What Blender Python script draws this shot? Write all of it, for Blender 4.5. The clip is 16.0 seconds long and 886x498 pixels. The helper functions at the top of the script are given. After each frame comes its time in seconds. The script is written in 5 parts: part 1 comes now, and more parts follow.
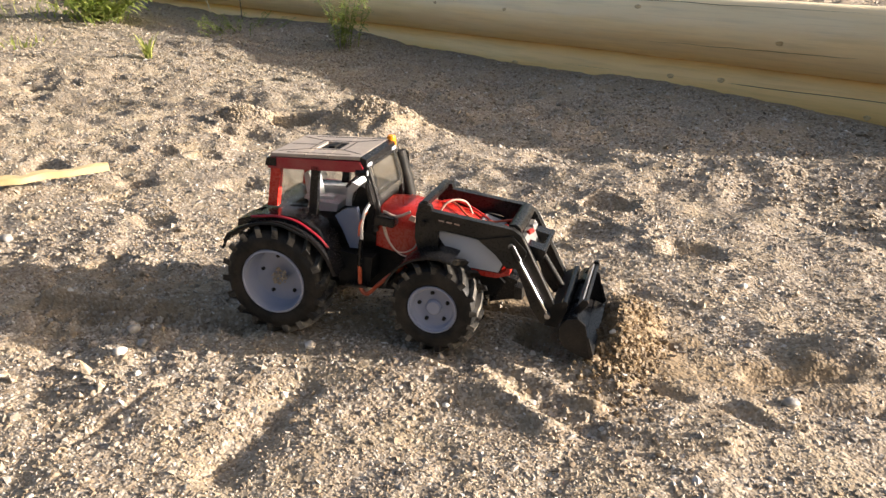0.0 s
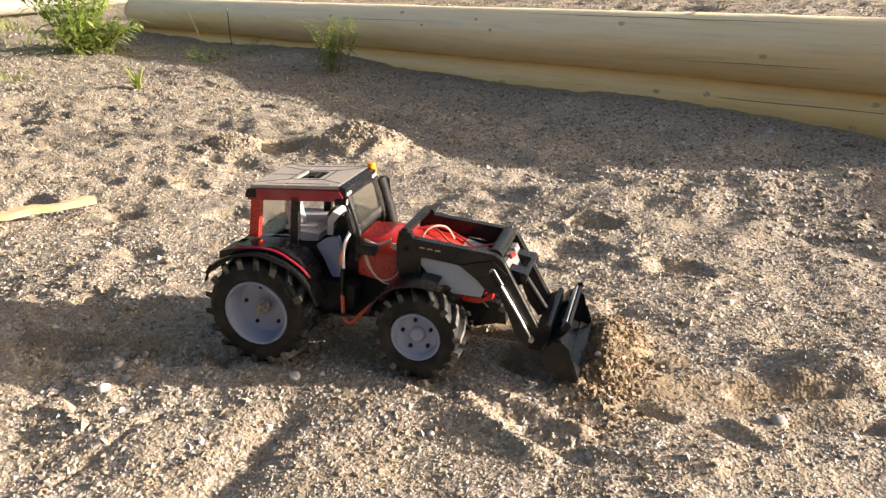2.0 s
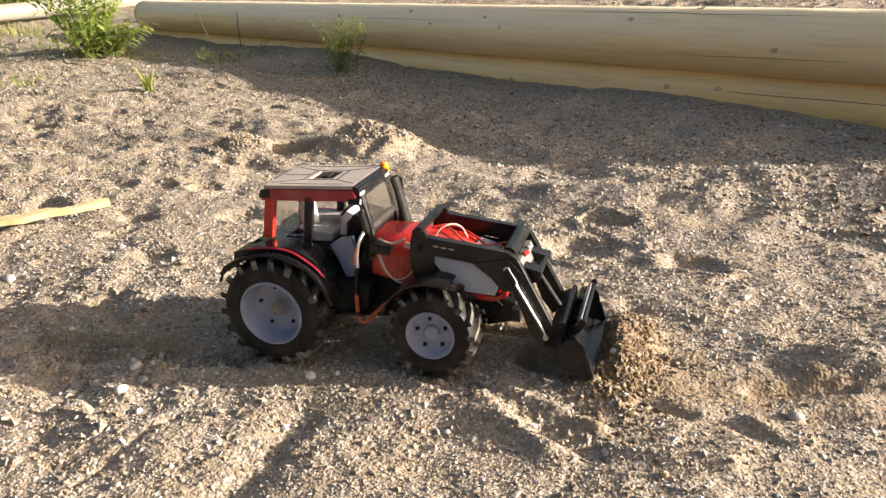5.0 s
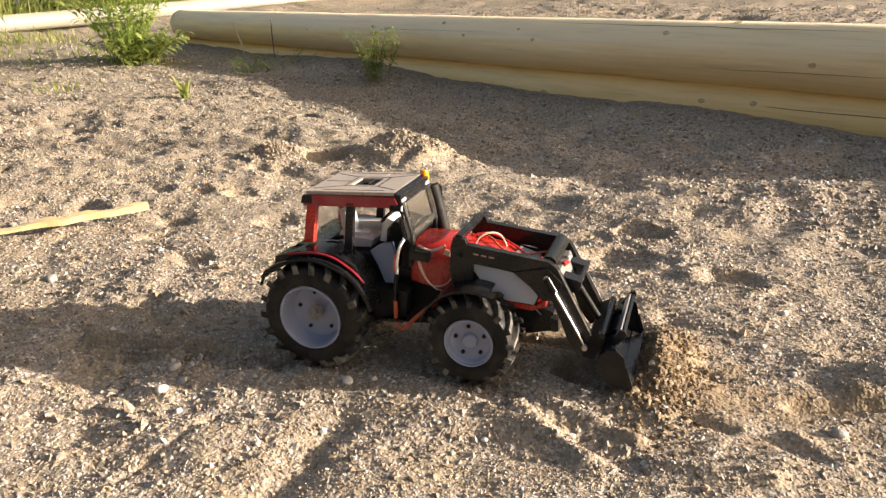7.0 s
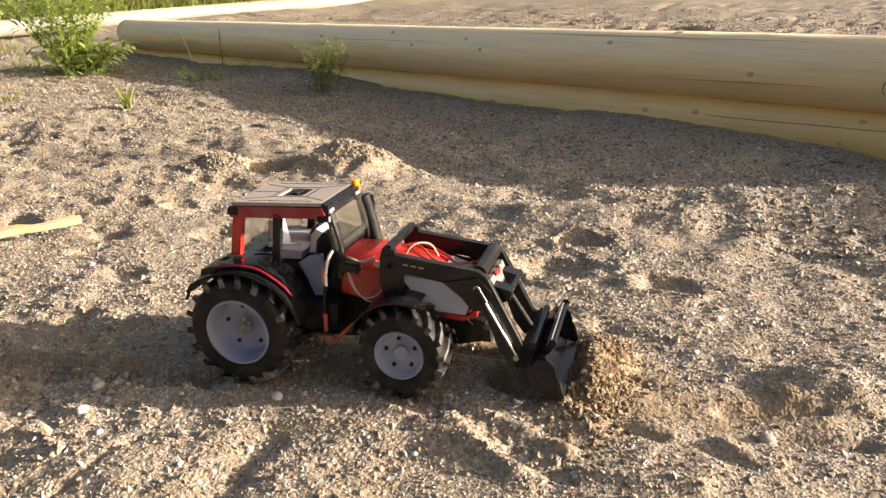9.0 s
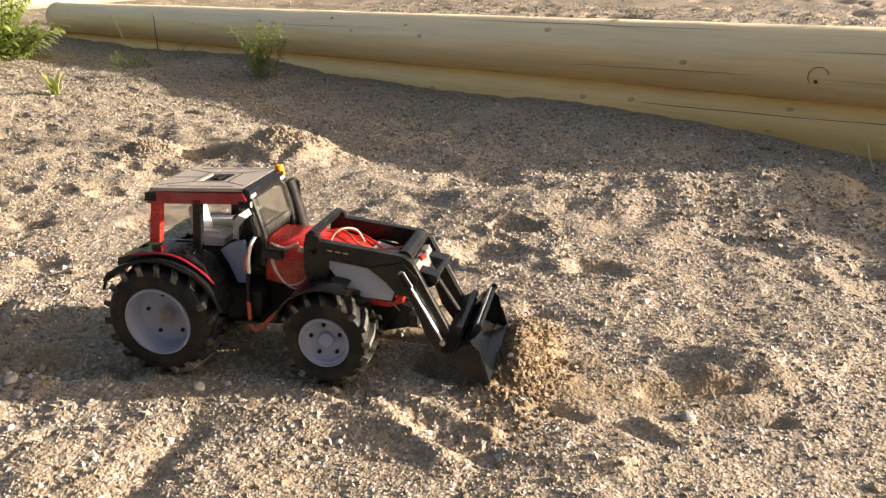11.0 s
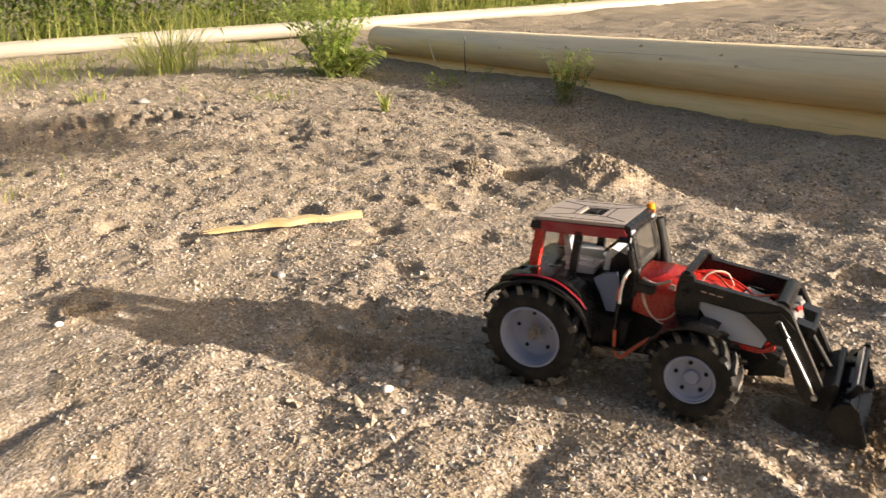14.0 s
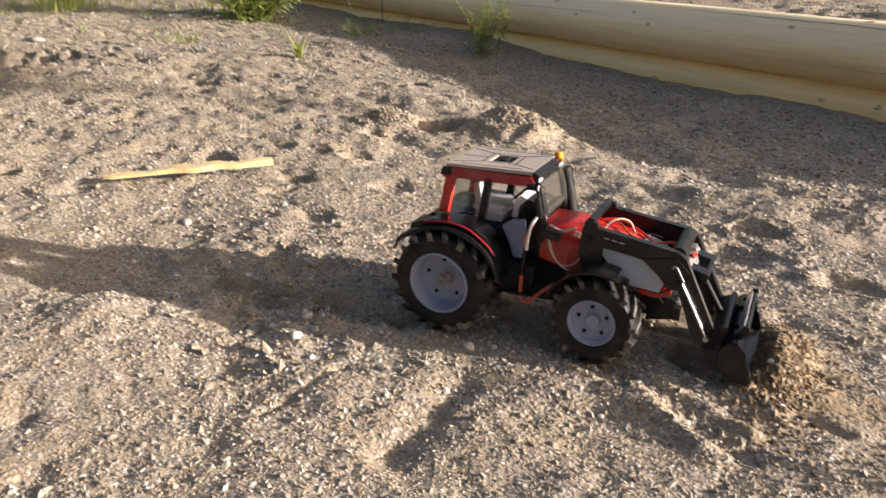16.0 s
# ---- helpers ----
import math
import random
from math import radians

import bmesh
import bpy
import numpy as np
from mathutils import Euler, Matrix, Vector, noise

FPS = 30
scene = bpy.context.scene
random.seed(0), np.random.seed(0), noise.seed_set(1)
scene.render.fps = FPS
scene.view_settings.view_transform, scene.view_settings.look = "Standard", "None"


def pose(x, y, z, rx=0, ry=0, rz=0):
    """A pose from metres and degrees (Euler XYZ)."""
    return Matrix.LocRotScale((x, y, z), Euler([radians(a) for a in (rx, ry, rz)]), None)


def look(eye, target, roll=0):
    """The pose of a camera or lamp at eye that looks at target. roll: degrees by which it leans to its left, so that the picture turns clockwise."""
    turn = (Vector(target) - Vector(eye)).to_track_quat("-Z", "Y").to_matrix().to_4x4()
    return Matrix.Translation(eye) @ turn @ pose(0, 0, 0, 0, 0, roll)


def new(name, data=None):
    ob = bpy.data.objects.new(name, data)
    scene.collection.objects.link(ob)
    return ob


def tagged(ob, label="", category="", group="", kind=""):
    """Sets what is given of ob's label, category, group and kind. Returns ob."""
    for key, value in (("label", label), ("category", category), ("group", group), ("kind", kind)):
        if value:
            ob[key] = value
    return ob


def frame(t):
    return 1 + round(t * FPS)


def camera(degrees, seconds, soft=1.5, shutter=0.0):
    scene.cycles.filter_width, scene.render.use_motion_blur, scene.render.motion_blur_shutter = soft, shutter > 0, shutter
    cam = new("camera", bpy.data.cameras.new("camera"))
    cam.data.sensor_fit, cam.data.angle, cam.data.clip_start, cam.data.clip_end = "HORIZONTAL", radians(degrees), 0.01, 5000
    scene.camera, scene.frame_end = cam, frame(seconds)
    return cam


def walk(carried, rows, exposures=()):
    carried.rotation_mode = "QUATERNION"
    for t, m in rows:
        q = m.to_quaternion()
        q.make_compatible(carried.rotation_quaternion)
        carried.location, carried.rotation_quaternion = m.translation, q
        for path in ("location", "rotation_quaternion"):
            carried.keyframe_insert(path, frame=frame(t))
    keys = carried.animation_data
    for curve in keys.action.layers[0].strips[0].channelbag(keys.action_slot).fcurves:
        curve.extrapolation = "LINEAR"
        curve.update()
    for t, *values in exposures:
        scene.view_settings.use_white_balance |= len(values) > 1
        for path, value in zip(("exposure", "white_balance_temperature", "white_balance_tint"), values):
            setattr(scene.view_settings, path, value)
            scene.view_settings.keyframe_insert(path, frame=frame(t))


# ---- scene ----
cam = camera(60.5, 16.0, soft=1.4, shutter=0.3)

PATH = [
    (0, (0.637, -0.376, 0.42), (-0.697, 0.87, -0.398), -0.5),
    (0.5, (0.641, -0.376, 0.426), (-0.74, 0.836, -0.365), -1.7),
    (1, (0.64, -0.376, 0.425), (-0.738, 0.84, -0.363), -1.8),
    (1.5, (0.641, -0.369, 0.426), (-0.734, 0.849, -0.365), -2.5),
    (2, (0.646, -0.36, 0.427), (-0.699, 0.901, -0.348), -2.2),
    (2.5, (0.65, -0.358, 0.43), (-0.7, 0.903, -0.337), -2.6),
    (3, (0.651, -0.359, 0.429), (-0.696, 0.903, -0.342), -2.8),
    (3.5, (0.649, -0.358, 0.428), (-0.705, 0.891, -0.351), -3.1),
    (4, (0.648, -0.357, 0.427), (-0.705, 0.89, -0.356), -3.3),
    (6.5, (0.637, -0.377, 0.429), (-0.763, 0.836, -0.326), -2.7),
    (7, (0.636, -0.378, 0.426), (-0.776, 0.826, -0.321), -2.7),
    (7.5, (0.635, -0.376, 0.426), (-0.775, 0.831, -0.318), -2.9),
    (8, (0.641, -0.365, 0.423), (-0.743, 0.875, -0.316), -2.7),
    (8.5, (0.645, -0.356, 0.422), (-0.717, 0.911, -0.311), -2.3),
    (9, (0.649, -0.348, 0.421), (-0.699, 0.938, -0.306), -2.3),
    (9.5, (0.65, -0.343, 0.418), (-0.664, 0.985, -0.296), -1.4),
    (10, (0.656, -0.328, 0.413), (-0.599, 1.041, -0.329), -1.4),
    (12.5, (0.664, -0.341, 0.42), (-0.581, 1.018, -0.356), -1.3),
    (13, (0.652, -0.367, 0.426), (-0.754, 0.831, -0.342), -2.6),
    (13.5, (0.641, -0.412, 0.442), (-0.928, 0.592, -0.285), -2.2),
    (14, (0.616, -0.451, 0.452), (-1.042, 0.426, -0.244), -2.6),
    (14.5, (0.608, -0.47, 0.454), (-1.08, 0.351, -0.236), -1.3),
    (15, (0.612, -0.466, 0.448), (-1.03, 0.411, -0.284), -1.1),
    (15.5, (0.624, -0.456, 0.449), (-0.986, 0.474, -0.289), -1.2),
    (16, (0.623, -0.446, 0.443), (-0.884, 0.59, -0.367), 0.4),
]
walk(cam, [(t, look(eye, target, roll)) for t, eye, target, roll in PATH],
     exposures=[(0, 1.91, 6600, 14), (4, 1.91, 6600, 14), (7.5, 1.84, 7000, 15), (10, 1.84, 6950, 15), (12.5, 1.95, 7150, 15), (13, 1.97, 7300, 15), (13.5, 1.70, 7450, 16), (14.5, 1.70, 6650, 16), (15.5, 1.73, 6520, 16), (16, 1.65, 6450, 16)])

# ---- sky, sun, exposure ----
SUN_AZ, SUN_EL = 49.0, 14.2          # degrees from +y towards +x, and above the horizon
world = bpy.data.worlds.new("sky")
scene.world = world
world.use_nodes = True
wn = world.node_tree
sky = wn.nodes.new("ShaderNodeTexSky")
sky.sky_type, sky.sun_disc = "NISHITA", False
sky.dust_density, sky.ozone_density = 5.0, 0.7
sky.sun_elevation, sky.sun_rotation = radians(SUN_EL), radians(SUN_AZ)
background = wn.nodes["Background"]
background.inputs["Strength"].default_value = 0.069
wn.links.new(sky.outputs["Color"], background.inputs["Color"])

sun = new("sun", bpy.data.lights.new("sun", "SUN"))
sun.data.energy, sun.data.angle, sun.data.color = 4.0, radians(0.6), (1.0, 0.94, 0.84)
to_sun = Vector((math.sin(radians(SUN_AZ)) * math.cos(radians(SUN_EL)),
                 math.cos(radians(SUN_AZ)) * math.cos(radians(SUN_EL)), math.sin(radians(SUN_EL))))
sun.matrix_world = look(to_sun * 30, (0, 0, 0))


# ---- materials ----
class Nodes:
    """Short hand for building one node material."""

    def __init__(self, name):
        self.mat = bpy.data.materials.new(name)
        self.mat.use_nodes = True
        self.tree = self.mat.node_tree
        self.bsdf = self.tree.nodes["Principled BSDF"]

    def add(self, kind, **values):
        node = self.tree.nodes.new("ShaderNode" + kind)
        for key, value in values.items():
            node.inputs[key.replace("_", " ")].default_value = value
        return node

    def link(self, a, b):
        self.tree.links.new(a, b)

    def coords(self, scale=(1, 1, 1), source="Object"):
        mapping = self.add("Mapping", Scale=scale)
        self.link(self.add("TexCoord").outputs[source], mapping.inputs["Vector"])
        return mapping.outputs["Vector"]

    def noise(self, vector, scale, detail=4.0, rough=0.6):
        node = self.add("TexNoise", Scale=scale, Detail=detail, Roughness=rough)
        self.link(vector, node.inputs["Vector"])
        return node.outputs["Fac"]

    def ramp(self, value, *stops):
        node = self.add("ValToRGB")
        ramp = node.color_ramp
        while len(ramp.elements) < len(stops):
            ramp.elements.new(0.5)
        for element, (place, colour) in zip(ramp.elements, stops):
            element.position, element.color = place, (*colour, 1)
        self.link(value, node.inputs["Fac"])
        return node.outputs["Color"]

    def mix(self, factor, a, b, kind="MIX"):
        node = self.tree.nodes.new("ShaderNodeMix")
        node.data_type, node.blend_type = "RGBA", kind
        for socket, value in ((node.inputs[0], factor), (node.inputs[6], a), (node.inputs[7], b)):
            if isinstance(value, (int, float)):
                socket.default_value = value
            elif isinstance(value, tuple):
                socket.default_value = (*value, 1)
            else:
                self.link(value, socket)
        return node.outputs[2]

    def bump(self, height, strength, distance, before=None):
        node = self.add("Bump", Strength=strength, Distance=distance)
        self.link(height, node.inputs["Height"])
        if before:
            self.link(before, node.inputs["Normal"])
        return node.outputs["Normal"]

    def done(self, colour=None, rough=None, normal=None):
        for name, value in (("Base Color", colour), ("Roughness", rough), ("Normal", normal)):
            if isinstance(value, (int, float)):
                self.bsdf.inputs[name].default_value = value
            elif isinstance(value, tuple):
                self.bsdf.inputs[name].default_value = (*value, 1)
            elif value is not None:
                self.link(value, self.bsdf.inputs[name])
        return self.mat


def plastic(name, colour, rough=0.4, dust=0.25, dust_colour=(0.30, 0.25, 0.18), metal=0.0, scale=60.0, grain=0.0002, shine=0.5):
    """Moulded or painted plastic with fine grain, rubbed patches and settled sand dust."""
    n = Nodes(name)
    v = n.coords()
    broad, fine = n.noise(v, scale), n.noise(v, scale * 9, 5)
    dark = tuple(c * 0.8 for c in colour)
    tone = n.mix(broad, dark, colour)
    mask = n.ramp(n.noise(v, scale * 0.5, 6, 0.7), (0.45, (0, 0, 0)), (0.72, (dust, dust, dust)))
    tone = n.mix(mask, tone, dust_colour)
    gloss = n.ramp(fine, (0.3, (rough * 0.75,) * 3), (0.7, (min(1, rough * 1.3),) * 3))
    n.bsdf.inputs["Metallic"].default_value = metal
    n.bsdf.inputs["Specular IOR Level"].default_value = shine
    return n.done(tone, gloss, n.bump(fine, 0.25, grain))


def dimmed_back(n, v, tone):
    """Grey-brown tone growing towards -x, putting weaker sun further back into the colour."""
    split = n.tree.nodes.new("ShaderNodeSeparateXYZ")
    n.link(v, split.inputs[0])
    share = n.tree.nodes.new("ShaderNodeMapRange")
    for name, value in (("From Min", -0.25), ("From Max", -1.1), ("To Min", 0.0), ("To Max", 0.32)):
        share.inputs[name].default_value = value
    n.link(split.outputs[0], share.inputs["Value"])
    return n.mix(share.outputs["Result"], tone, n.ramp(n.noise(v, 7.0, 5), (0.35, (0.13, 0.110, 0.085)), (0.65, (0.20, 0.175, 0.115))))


def make_sand():
    n = Nodes("gravelly sand")
    v = n.coords(source="Object")
    broad = n.noise(v, 3.0, 5)
    patch = n.noise(v, 14.0, 5)
    grains = n.add("TexVoronoi", Scale=330.0)
    n.link(v, grains.inputs["Vector"])
    stones = n.add("TexVoronoi", Scale=150.0)
    n.link(v, stones.inputs["Vector"])
    split = n.add("SeparateColor")
    n.link(grains.outputs["Color"], split.inputs["Color"])
    split2 = n.add("SeparateColor")
    n.link(stones.outputs["Color"], split2.inputs["Color"])
    base = n.ramp(broad, (0.3, (0.239, 0.180, 0.126)), (0.7, (0.344, 0.271, 0.191)))
    grain_tone = n.ramp(split.outputs[0], (0.0, (0.090, 0.073, 0.055)), (0.40, (0.265, 0.212, 0.154)), (0.75, (0.397, 0.335, 0.260)), (1.0, (0.551, 0.507, 0.445)))
    tone = n.mix(0.6, base, grain_tone)
    stone_tone = n.ramp(split2.outputs[1], (0.0, (0.127, 0.104, 0.083)), (0.5, (0.339, 0.278, 0.210)), (0.82, (0.424, 0.365, 0.297)), (1.0, (0.658, 0.615, 0.551)))
    stone_mask = n.ramp(stones.outputs["Distance"], (0.28, (0.6, 0.6, 0.6)), (0.42, (0, 0, 0)))
    tone = n.mix(stone_mask, tone, stone_tone)
    tone = n.mix(n.ramp(patch, (0.46, (0, 0, 0)), (0.62, (0.60, 0.60, 0.60))), tone, (0.308, 0.240, 0.153))
    tone = dimmed_back(n, v, tone)
    damp = n.tree.nodes.new("ShaderNodeAttribute")
    damp.attribute_name = "damp"
    tone = n.mix(damp.outputs["Fac"], tone, n.ramp(n.noise(v, 60.0), (0.3, (0.180, 0.127, 0.073)), (0.7, (0.328, 0.242, 0.149))))
    lumps = n.ramp(stones.outputs["Distance"], (0.0, (1, 1, 1)), (0.6, (0, 0, 0)))
    fine = n.ramp(grains.outputs["Distance"], (0.0, (1, 1, 1)), (0.6, (0, 0, 0)))
    normal = n.bump(fine, 0.5, 0.0014, n.bump(lumps, 0.45, 0.0024))
    n.bsdf.inputs["Specular IOR Level"].default_value = 0.3
    return n.done(tone, 0.85, normal)


def make_gravel():
    n = Nodes("mixed gravel")
    geometry = n.tree.nodes.new("ShaderNodeNewGeometry")
    v = n.coords()
    tone = n.ramp(geometry.outputs["Random Per Island"],
                  (0.0, (0.070, 0.060, 0.052)), (0.12, (0.150, 0.112, 0.078)), (0.24, (0.230, 0.165, 0.102)), (0.36, (0.215, 0.188, 0.158)), (0.48, (0.335, 0.262, 0.178)),
                  (0.60, (0.300, 0.272, 0.238)), (0.72, (0.410, 0.335, 0.248)), (0.84, (0.385, 0.355, 0.312)), (0.94, (0.470, 0.430, 0.372)), (1.0, (0.680, 0.655, 0.610)))
    tone = n.mix(n.ramp(n.noise(v, 500.0, 3), (0.4, (0, 0, 0)), (0.7, (0.35, 0.35, 0.35))), tone, (0.228, 0.171, 0.114))
    tone = n.mix(n.ramp(n.noise(v, 14.0, 5), (0.42, (0.08, 0.08, 0.08)), (0.62, (0.25, 0.25, 0.25))), tone, (0.331, 0.264, 0.177))
    tone = dimmed_back(n, v, tone)
    n.bsdf.inputs["Specular IOR Level"].default_value = 0.3
    return n.done(tone, 0.55, n.bump(n.noise(v, 900.0), 0.4, 0.0006))


def make_stone(name, light, dark):
    n = Nodes(name)
    v = n.coords()
    tone = n.mix(n.ramp(n.noise(v, 90.0, 6), (0.4, (0, 0, 0)), (0.65, (1, 1, 1))), dark, light)
    return n.done(tone, 0.6, n.bump(n.noise(v, 500.0), 0.4, 0.0008))


def make_timber(name, pale, warm, grey, gloss=0.5):
    """A peeled, weathered round log: grain and stains run along x."""
    n = Nodes(name)
    along = n.coords((0.5, 9, 9))
    fibre = n.noise(along, 9.0, 8, 0.7)
    streak = n.noise(n.coords((0.25, 3, 3)), 4.0, 6, 0.6)
    cloud = n.noise(n.coords((0.8, 2, 2)), 3.0, 5)
    tone = n.mix(n.ramp(streak, (0.35, (0, 0, 0)), (0.68, (1, 1, 1))), warm, pale)
    tone = n.mix(n.ramp(cloud, (0.5, (0, 0, 0)), (0.75, (0.5, 0.5, 0.5))), tone, grey)
    tone = n.mix(n.ramp(fibre, (0.36, (0.28, 0.28, 0.28)), (0.52, (0, 0, 0))), tone, tuple(c * 0.55 for c in warm))
    n.bsdf.inputs["Specular IOR Level"].default_value = gloss
    n.bsdf.inputs["Sheen Weight"].default_value = 0.15
    n.bsdf.inputs["Sheen Tint"].default_value = (1.0, 0.90, 0.72, 1)
    n.bsdf.inputs["Sheen Roughness"].default_value = 0.5
    return n.done(tone, n.ramp(cloud, (0.3, (0.32,) * 3), (0.7, (0.48,) * 3)), n.bump(fibre, 0.35, 0.0015))


def make_leaf(name, low, high, lit):
    n = Nodes(name)
    geometry = n.tree.nodes.new("ShaderNodeNewGeometry")
    v = n.coords()
    tone = n.ramp(geometry.outputs["Random Per Island"], (0.0, low), (0.6, high), (1.0, lit))
    tone = n.mix(n.ramp(n.noise(v, 40.0, 4), (0.4, (0, 0, 0)), (0.7, (0.4, 0.4, 0.4))), tone, low)
    n.done(tone, 0.5)
    glow = n.add("BsdfTranslucent")
    n.link(tone, glow.inputs["Color"])
    both = n.add("MixShader", Fac=0.6)
    n.link(n.bsdf.outputs[0], both.inputs[1])
    n.link(glow.outputs[0], both.inputs[2])
    n.link(both.outputs[0], n.tree.nodes["Material Output"].inputs["Surface"])
    return n.mat


def make_glass():
    n = Nodes("dusty clear pane")
    v = n.coords()
    n.bsdf.inputs["Transmission Weight"].default_value = 1.0
    n.bsdf.inputs["IOR"].default_value = 1.25
    n.done((0.92, 0.93, 0.93), 0.06)
    film = n.add("BsdfDiffuse")
    film.inputs["Color"].default_value = (0.45, 0.40, 0.33, 1)
    both = n.add("MixShader")
    n.link(n.ramp(n.noise(v, 70.0, 6, 0.7), (0.35, (0.01, 0.01, 0.01)), (0.75, (0.045, 0.045, 0.045))), both.inputs[0])
    n.link(n.bsdf.outputs[0], both.inputs[1])
    n.link(film.outputs[0], both.inputs[2])
    n.link(both.outputs[0], n.tree.nodes["Material Output"].inputs["Surface"])
    return n.mat


SAND, GRAVEL = make_sand(), make_gravel()
WHITE_STONE = make_stone("pale quartz", (0.78, 0.74, 0.68), (0.50, 0.45, 0.38))
GREY_STONE = make_stone("grey stone", (0.42, 0.40, 0.37), (0.24, 0.22, 0.195))
CLOD = make_stone("damp sandy soil", (0.25, 0.172, 0.088), (0.11, 0.074, 0.040))
TIMBER_UP = make_timber("weathered peeled log", (0.95, 0.76, 0.45), (0.90, 0.66, 0.33), (0.92, 0.79, 0.56), 1.0)
TIMBER_LOW = make_timber("yellow peeled log", (0.93, 0.65, 0.28), (0.87, 0.56, 0.20), (0.84, 0.59, 0.29), 0.6)
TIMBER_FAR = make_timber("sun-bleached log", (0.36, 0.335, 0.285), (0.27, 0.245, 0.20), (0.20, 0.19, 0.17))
SPLIT = make_timber("freshly split lath", (0.58, 0.45, 0.23), (0.46, 0.33, 0.14), (0.48, 0.39, 0.24))
KNOT = make_stone("knot wood", (0.72, 0.52, 0.27), (0.46, 0.31, 0.15))
CRACK = plastic("dark drying crack", (0.10, 0.07, 0.04), 0.9, 0.0)
BARK = make_stone("dark bark", (0.10, 0.08, 0.06), (0.04, 0.032, 0.025))
LEAF = make_leaf("weed leaf", (0.20, 0.28, 0.05), (0.42, 0.52, 0.13), (0.66, 0.70, 0.28))
GRASS = make_leaf("grass blade", (0.20, 0.25, 0.055), (0.38, 0.41, 0.11), (0.55, 0.52, 0.20))
THICKET = make_leaf("thicket leaf", (0.05, 0.09, 0.018), (0.24, 0.34, 0.06), (0.56, 0.58, 0.22))
DEEP_GREEN = make_leaf("deep green tree leaf", (0.022, 0.034, 0.012), (0.045, 0.065, 0.022), (0.075, 0.095, 0.035))
HERB = make_leaf("shaded herb leaf", (0.14, 0.19, 0.04), (0.31, 0.36, 0.09), (0.50, 0.50, 0.17))
STRAW = plastic("dry stem", (0.62, 0.52, 0.33), 0.7, 0.1)

RED = plastic("red moulded plastic", (0.48, 0.018, 0.010), 0.28, 0.10)
DARK_RED = plastic("dark red plastic", (0.30, 0.012, 0.026), 0.32, 0.2)
BLACK = plastic("black moulded plastic", (0.009, 0.009, 0.010), 0.24, 0.12, (0.10, 0.085, 0.07), shine=0.25)
CHASSIS = plastic("matt black chassis plastic", (0.008, 0.008, 0.008), 0.6, 0.06, shine=0.2)
RUBBER = plastic("black tyre rubber", (0.011, 0.011, 0.011), 0.55, 0.16, (0.22, 0.18, 0.13), scale=40, shine=0.2)
LUG_RUBBER = plastic("sandy tread rubber", (0.010, 0.010, 0.010), 0.50, 0.55, (0.40, 0.36, 0.30), scale=70, shine=0.3)
RIM = plastic("lavender grey rim plastic", (0.27, 0.30, 0.40), 0.36, 0.35, (0.30, 0.28, 0.27))
ROOF_TOP = plastic("dusty grey roof plastic", (0.40, 0.335, 0.285), 0.5, 0.5, (0.46, 0.38, 0.30))
PANEL = plastic("pale grey hood panel", (0.55, 0.57, 0.62), 0.35, 0.3)
SEAT = plastic("light grey seat plastic", (0.50, 0.50, 0.51), 0.28, 0.15)
ARM = plastic("dusty black loader paint", (0.010, 0.010, 0.010), 0.30, 0.22, (0.10, 0.085, 0.065), shine=0.3)
BLUE_GREY = plastic("blue grey door reflection", (0.12, 0.16, 0.26), 0.14, 0.15)
STEEL = plastic("bright steel rod", (0.80, 0.80, 0.80), 0.18, 0.05, metal=1.0)
GREY_STEEL = plastic("scuffed grey steel", (0.42, 0.41, 0.40), 0.35, 0.3, metal=0.6)
ORANGE = plastic("orange lens plastic", (0.95, 0.30, 0.01), 0.22, 0.05)
HOSE = plastic("orange red hose", (0.55, 0.085, 0.025), 0.4, 0.2)
PINK_HOSE = plastic("pale pink hose", (0.56, 0.38, 0.30), 0.4, 0.2)
WHITE = plastic("white plastic", (0.78, 0.78, 0.76), 0.4, 0.15)
RUST = plastic("sandy hub", (0.36, 0.30, 0.24), 0.7, 0.5)
GLASS = make_glass()


# ---- mesh helpers ----
def finish(name, bm, material, bevel=0.0, smooth=40):
    if bevel:
        edges = [e for e in bm.edges if len(e.link_faces) == 2 and e.calc_face_angle(0) > 0.6]
        bmesh.ops.bevel(bm, geom=edges, offset=bevel, segments=2, affect="EDGES", clamp_overlap=True)
    bmesh.ops.recalc_face_normals(bm, faces=bm.faces)
    mesh = bpy.data.meshes.new(name)
    bm.to_mesh(mesh)
    bm.free()
    mesh.materials.append(material)
    mesh.polygons.foreach_set("use_smooth", [True] * len(mesh.polygons))
    mesh.set_sharp_from_angle(angle=radians(smooth))
    return new(name, mesh)


def part(name, bm, material, parent, label="", bevel=0.0, smooth=40):
    ob = finish(name, bm, material, bevel, smooth)
    ob.parent = parent
    return tagged(ob, label)


def box(bm, centre, size, turn=(0, 0, 0)):
    m = pose(*centre, *turn) @ Matrix.Diagonal((*size, 1))
    bmesh.ops.create_cube(bm, size=1.0, matrix=m)
    return bm


def prism(bm, outline, y0, y1):
    """An outline in x and z, drawn out along y."""
    a = [bm.verts.new((x, y0, z)) for x, z in outline]
    b = [bm.verts.new((x, y1, z)) for x, z in outline]
    bm.faces.new(a)
    bm.faces.new(b[::-1])
    for i in range(len(a)):
        j = (i + 1) % len(a)
        bm.faces.new((a[j], a[i], b[i], b[j]))
    return bm


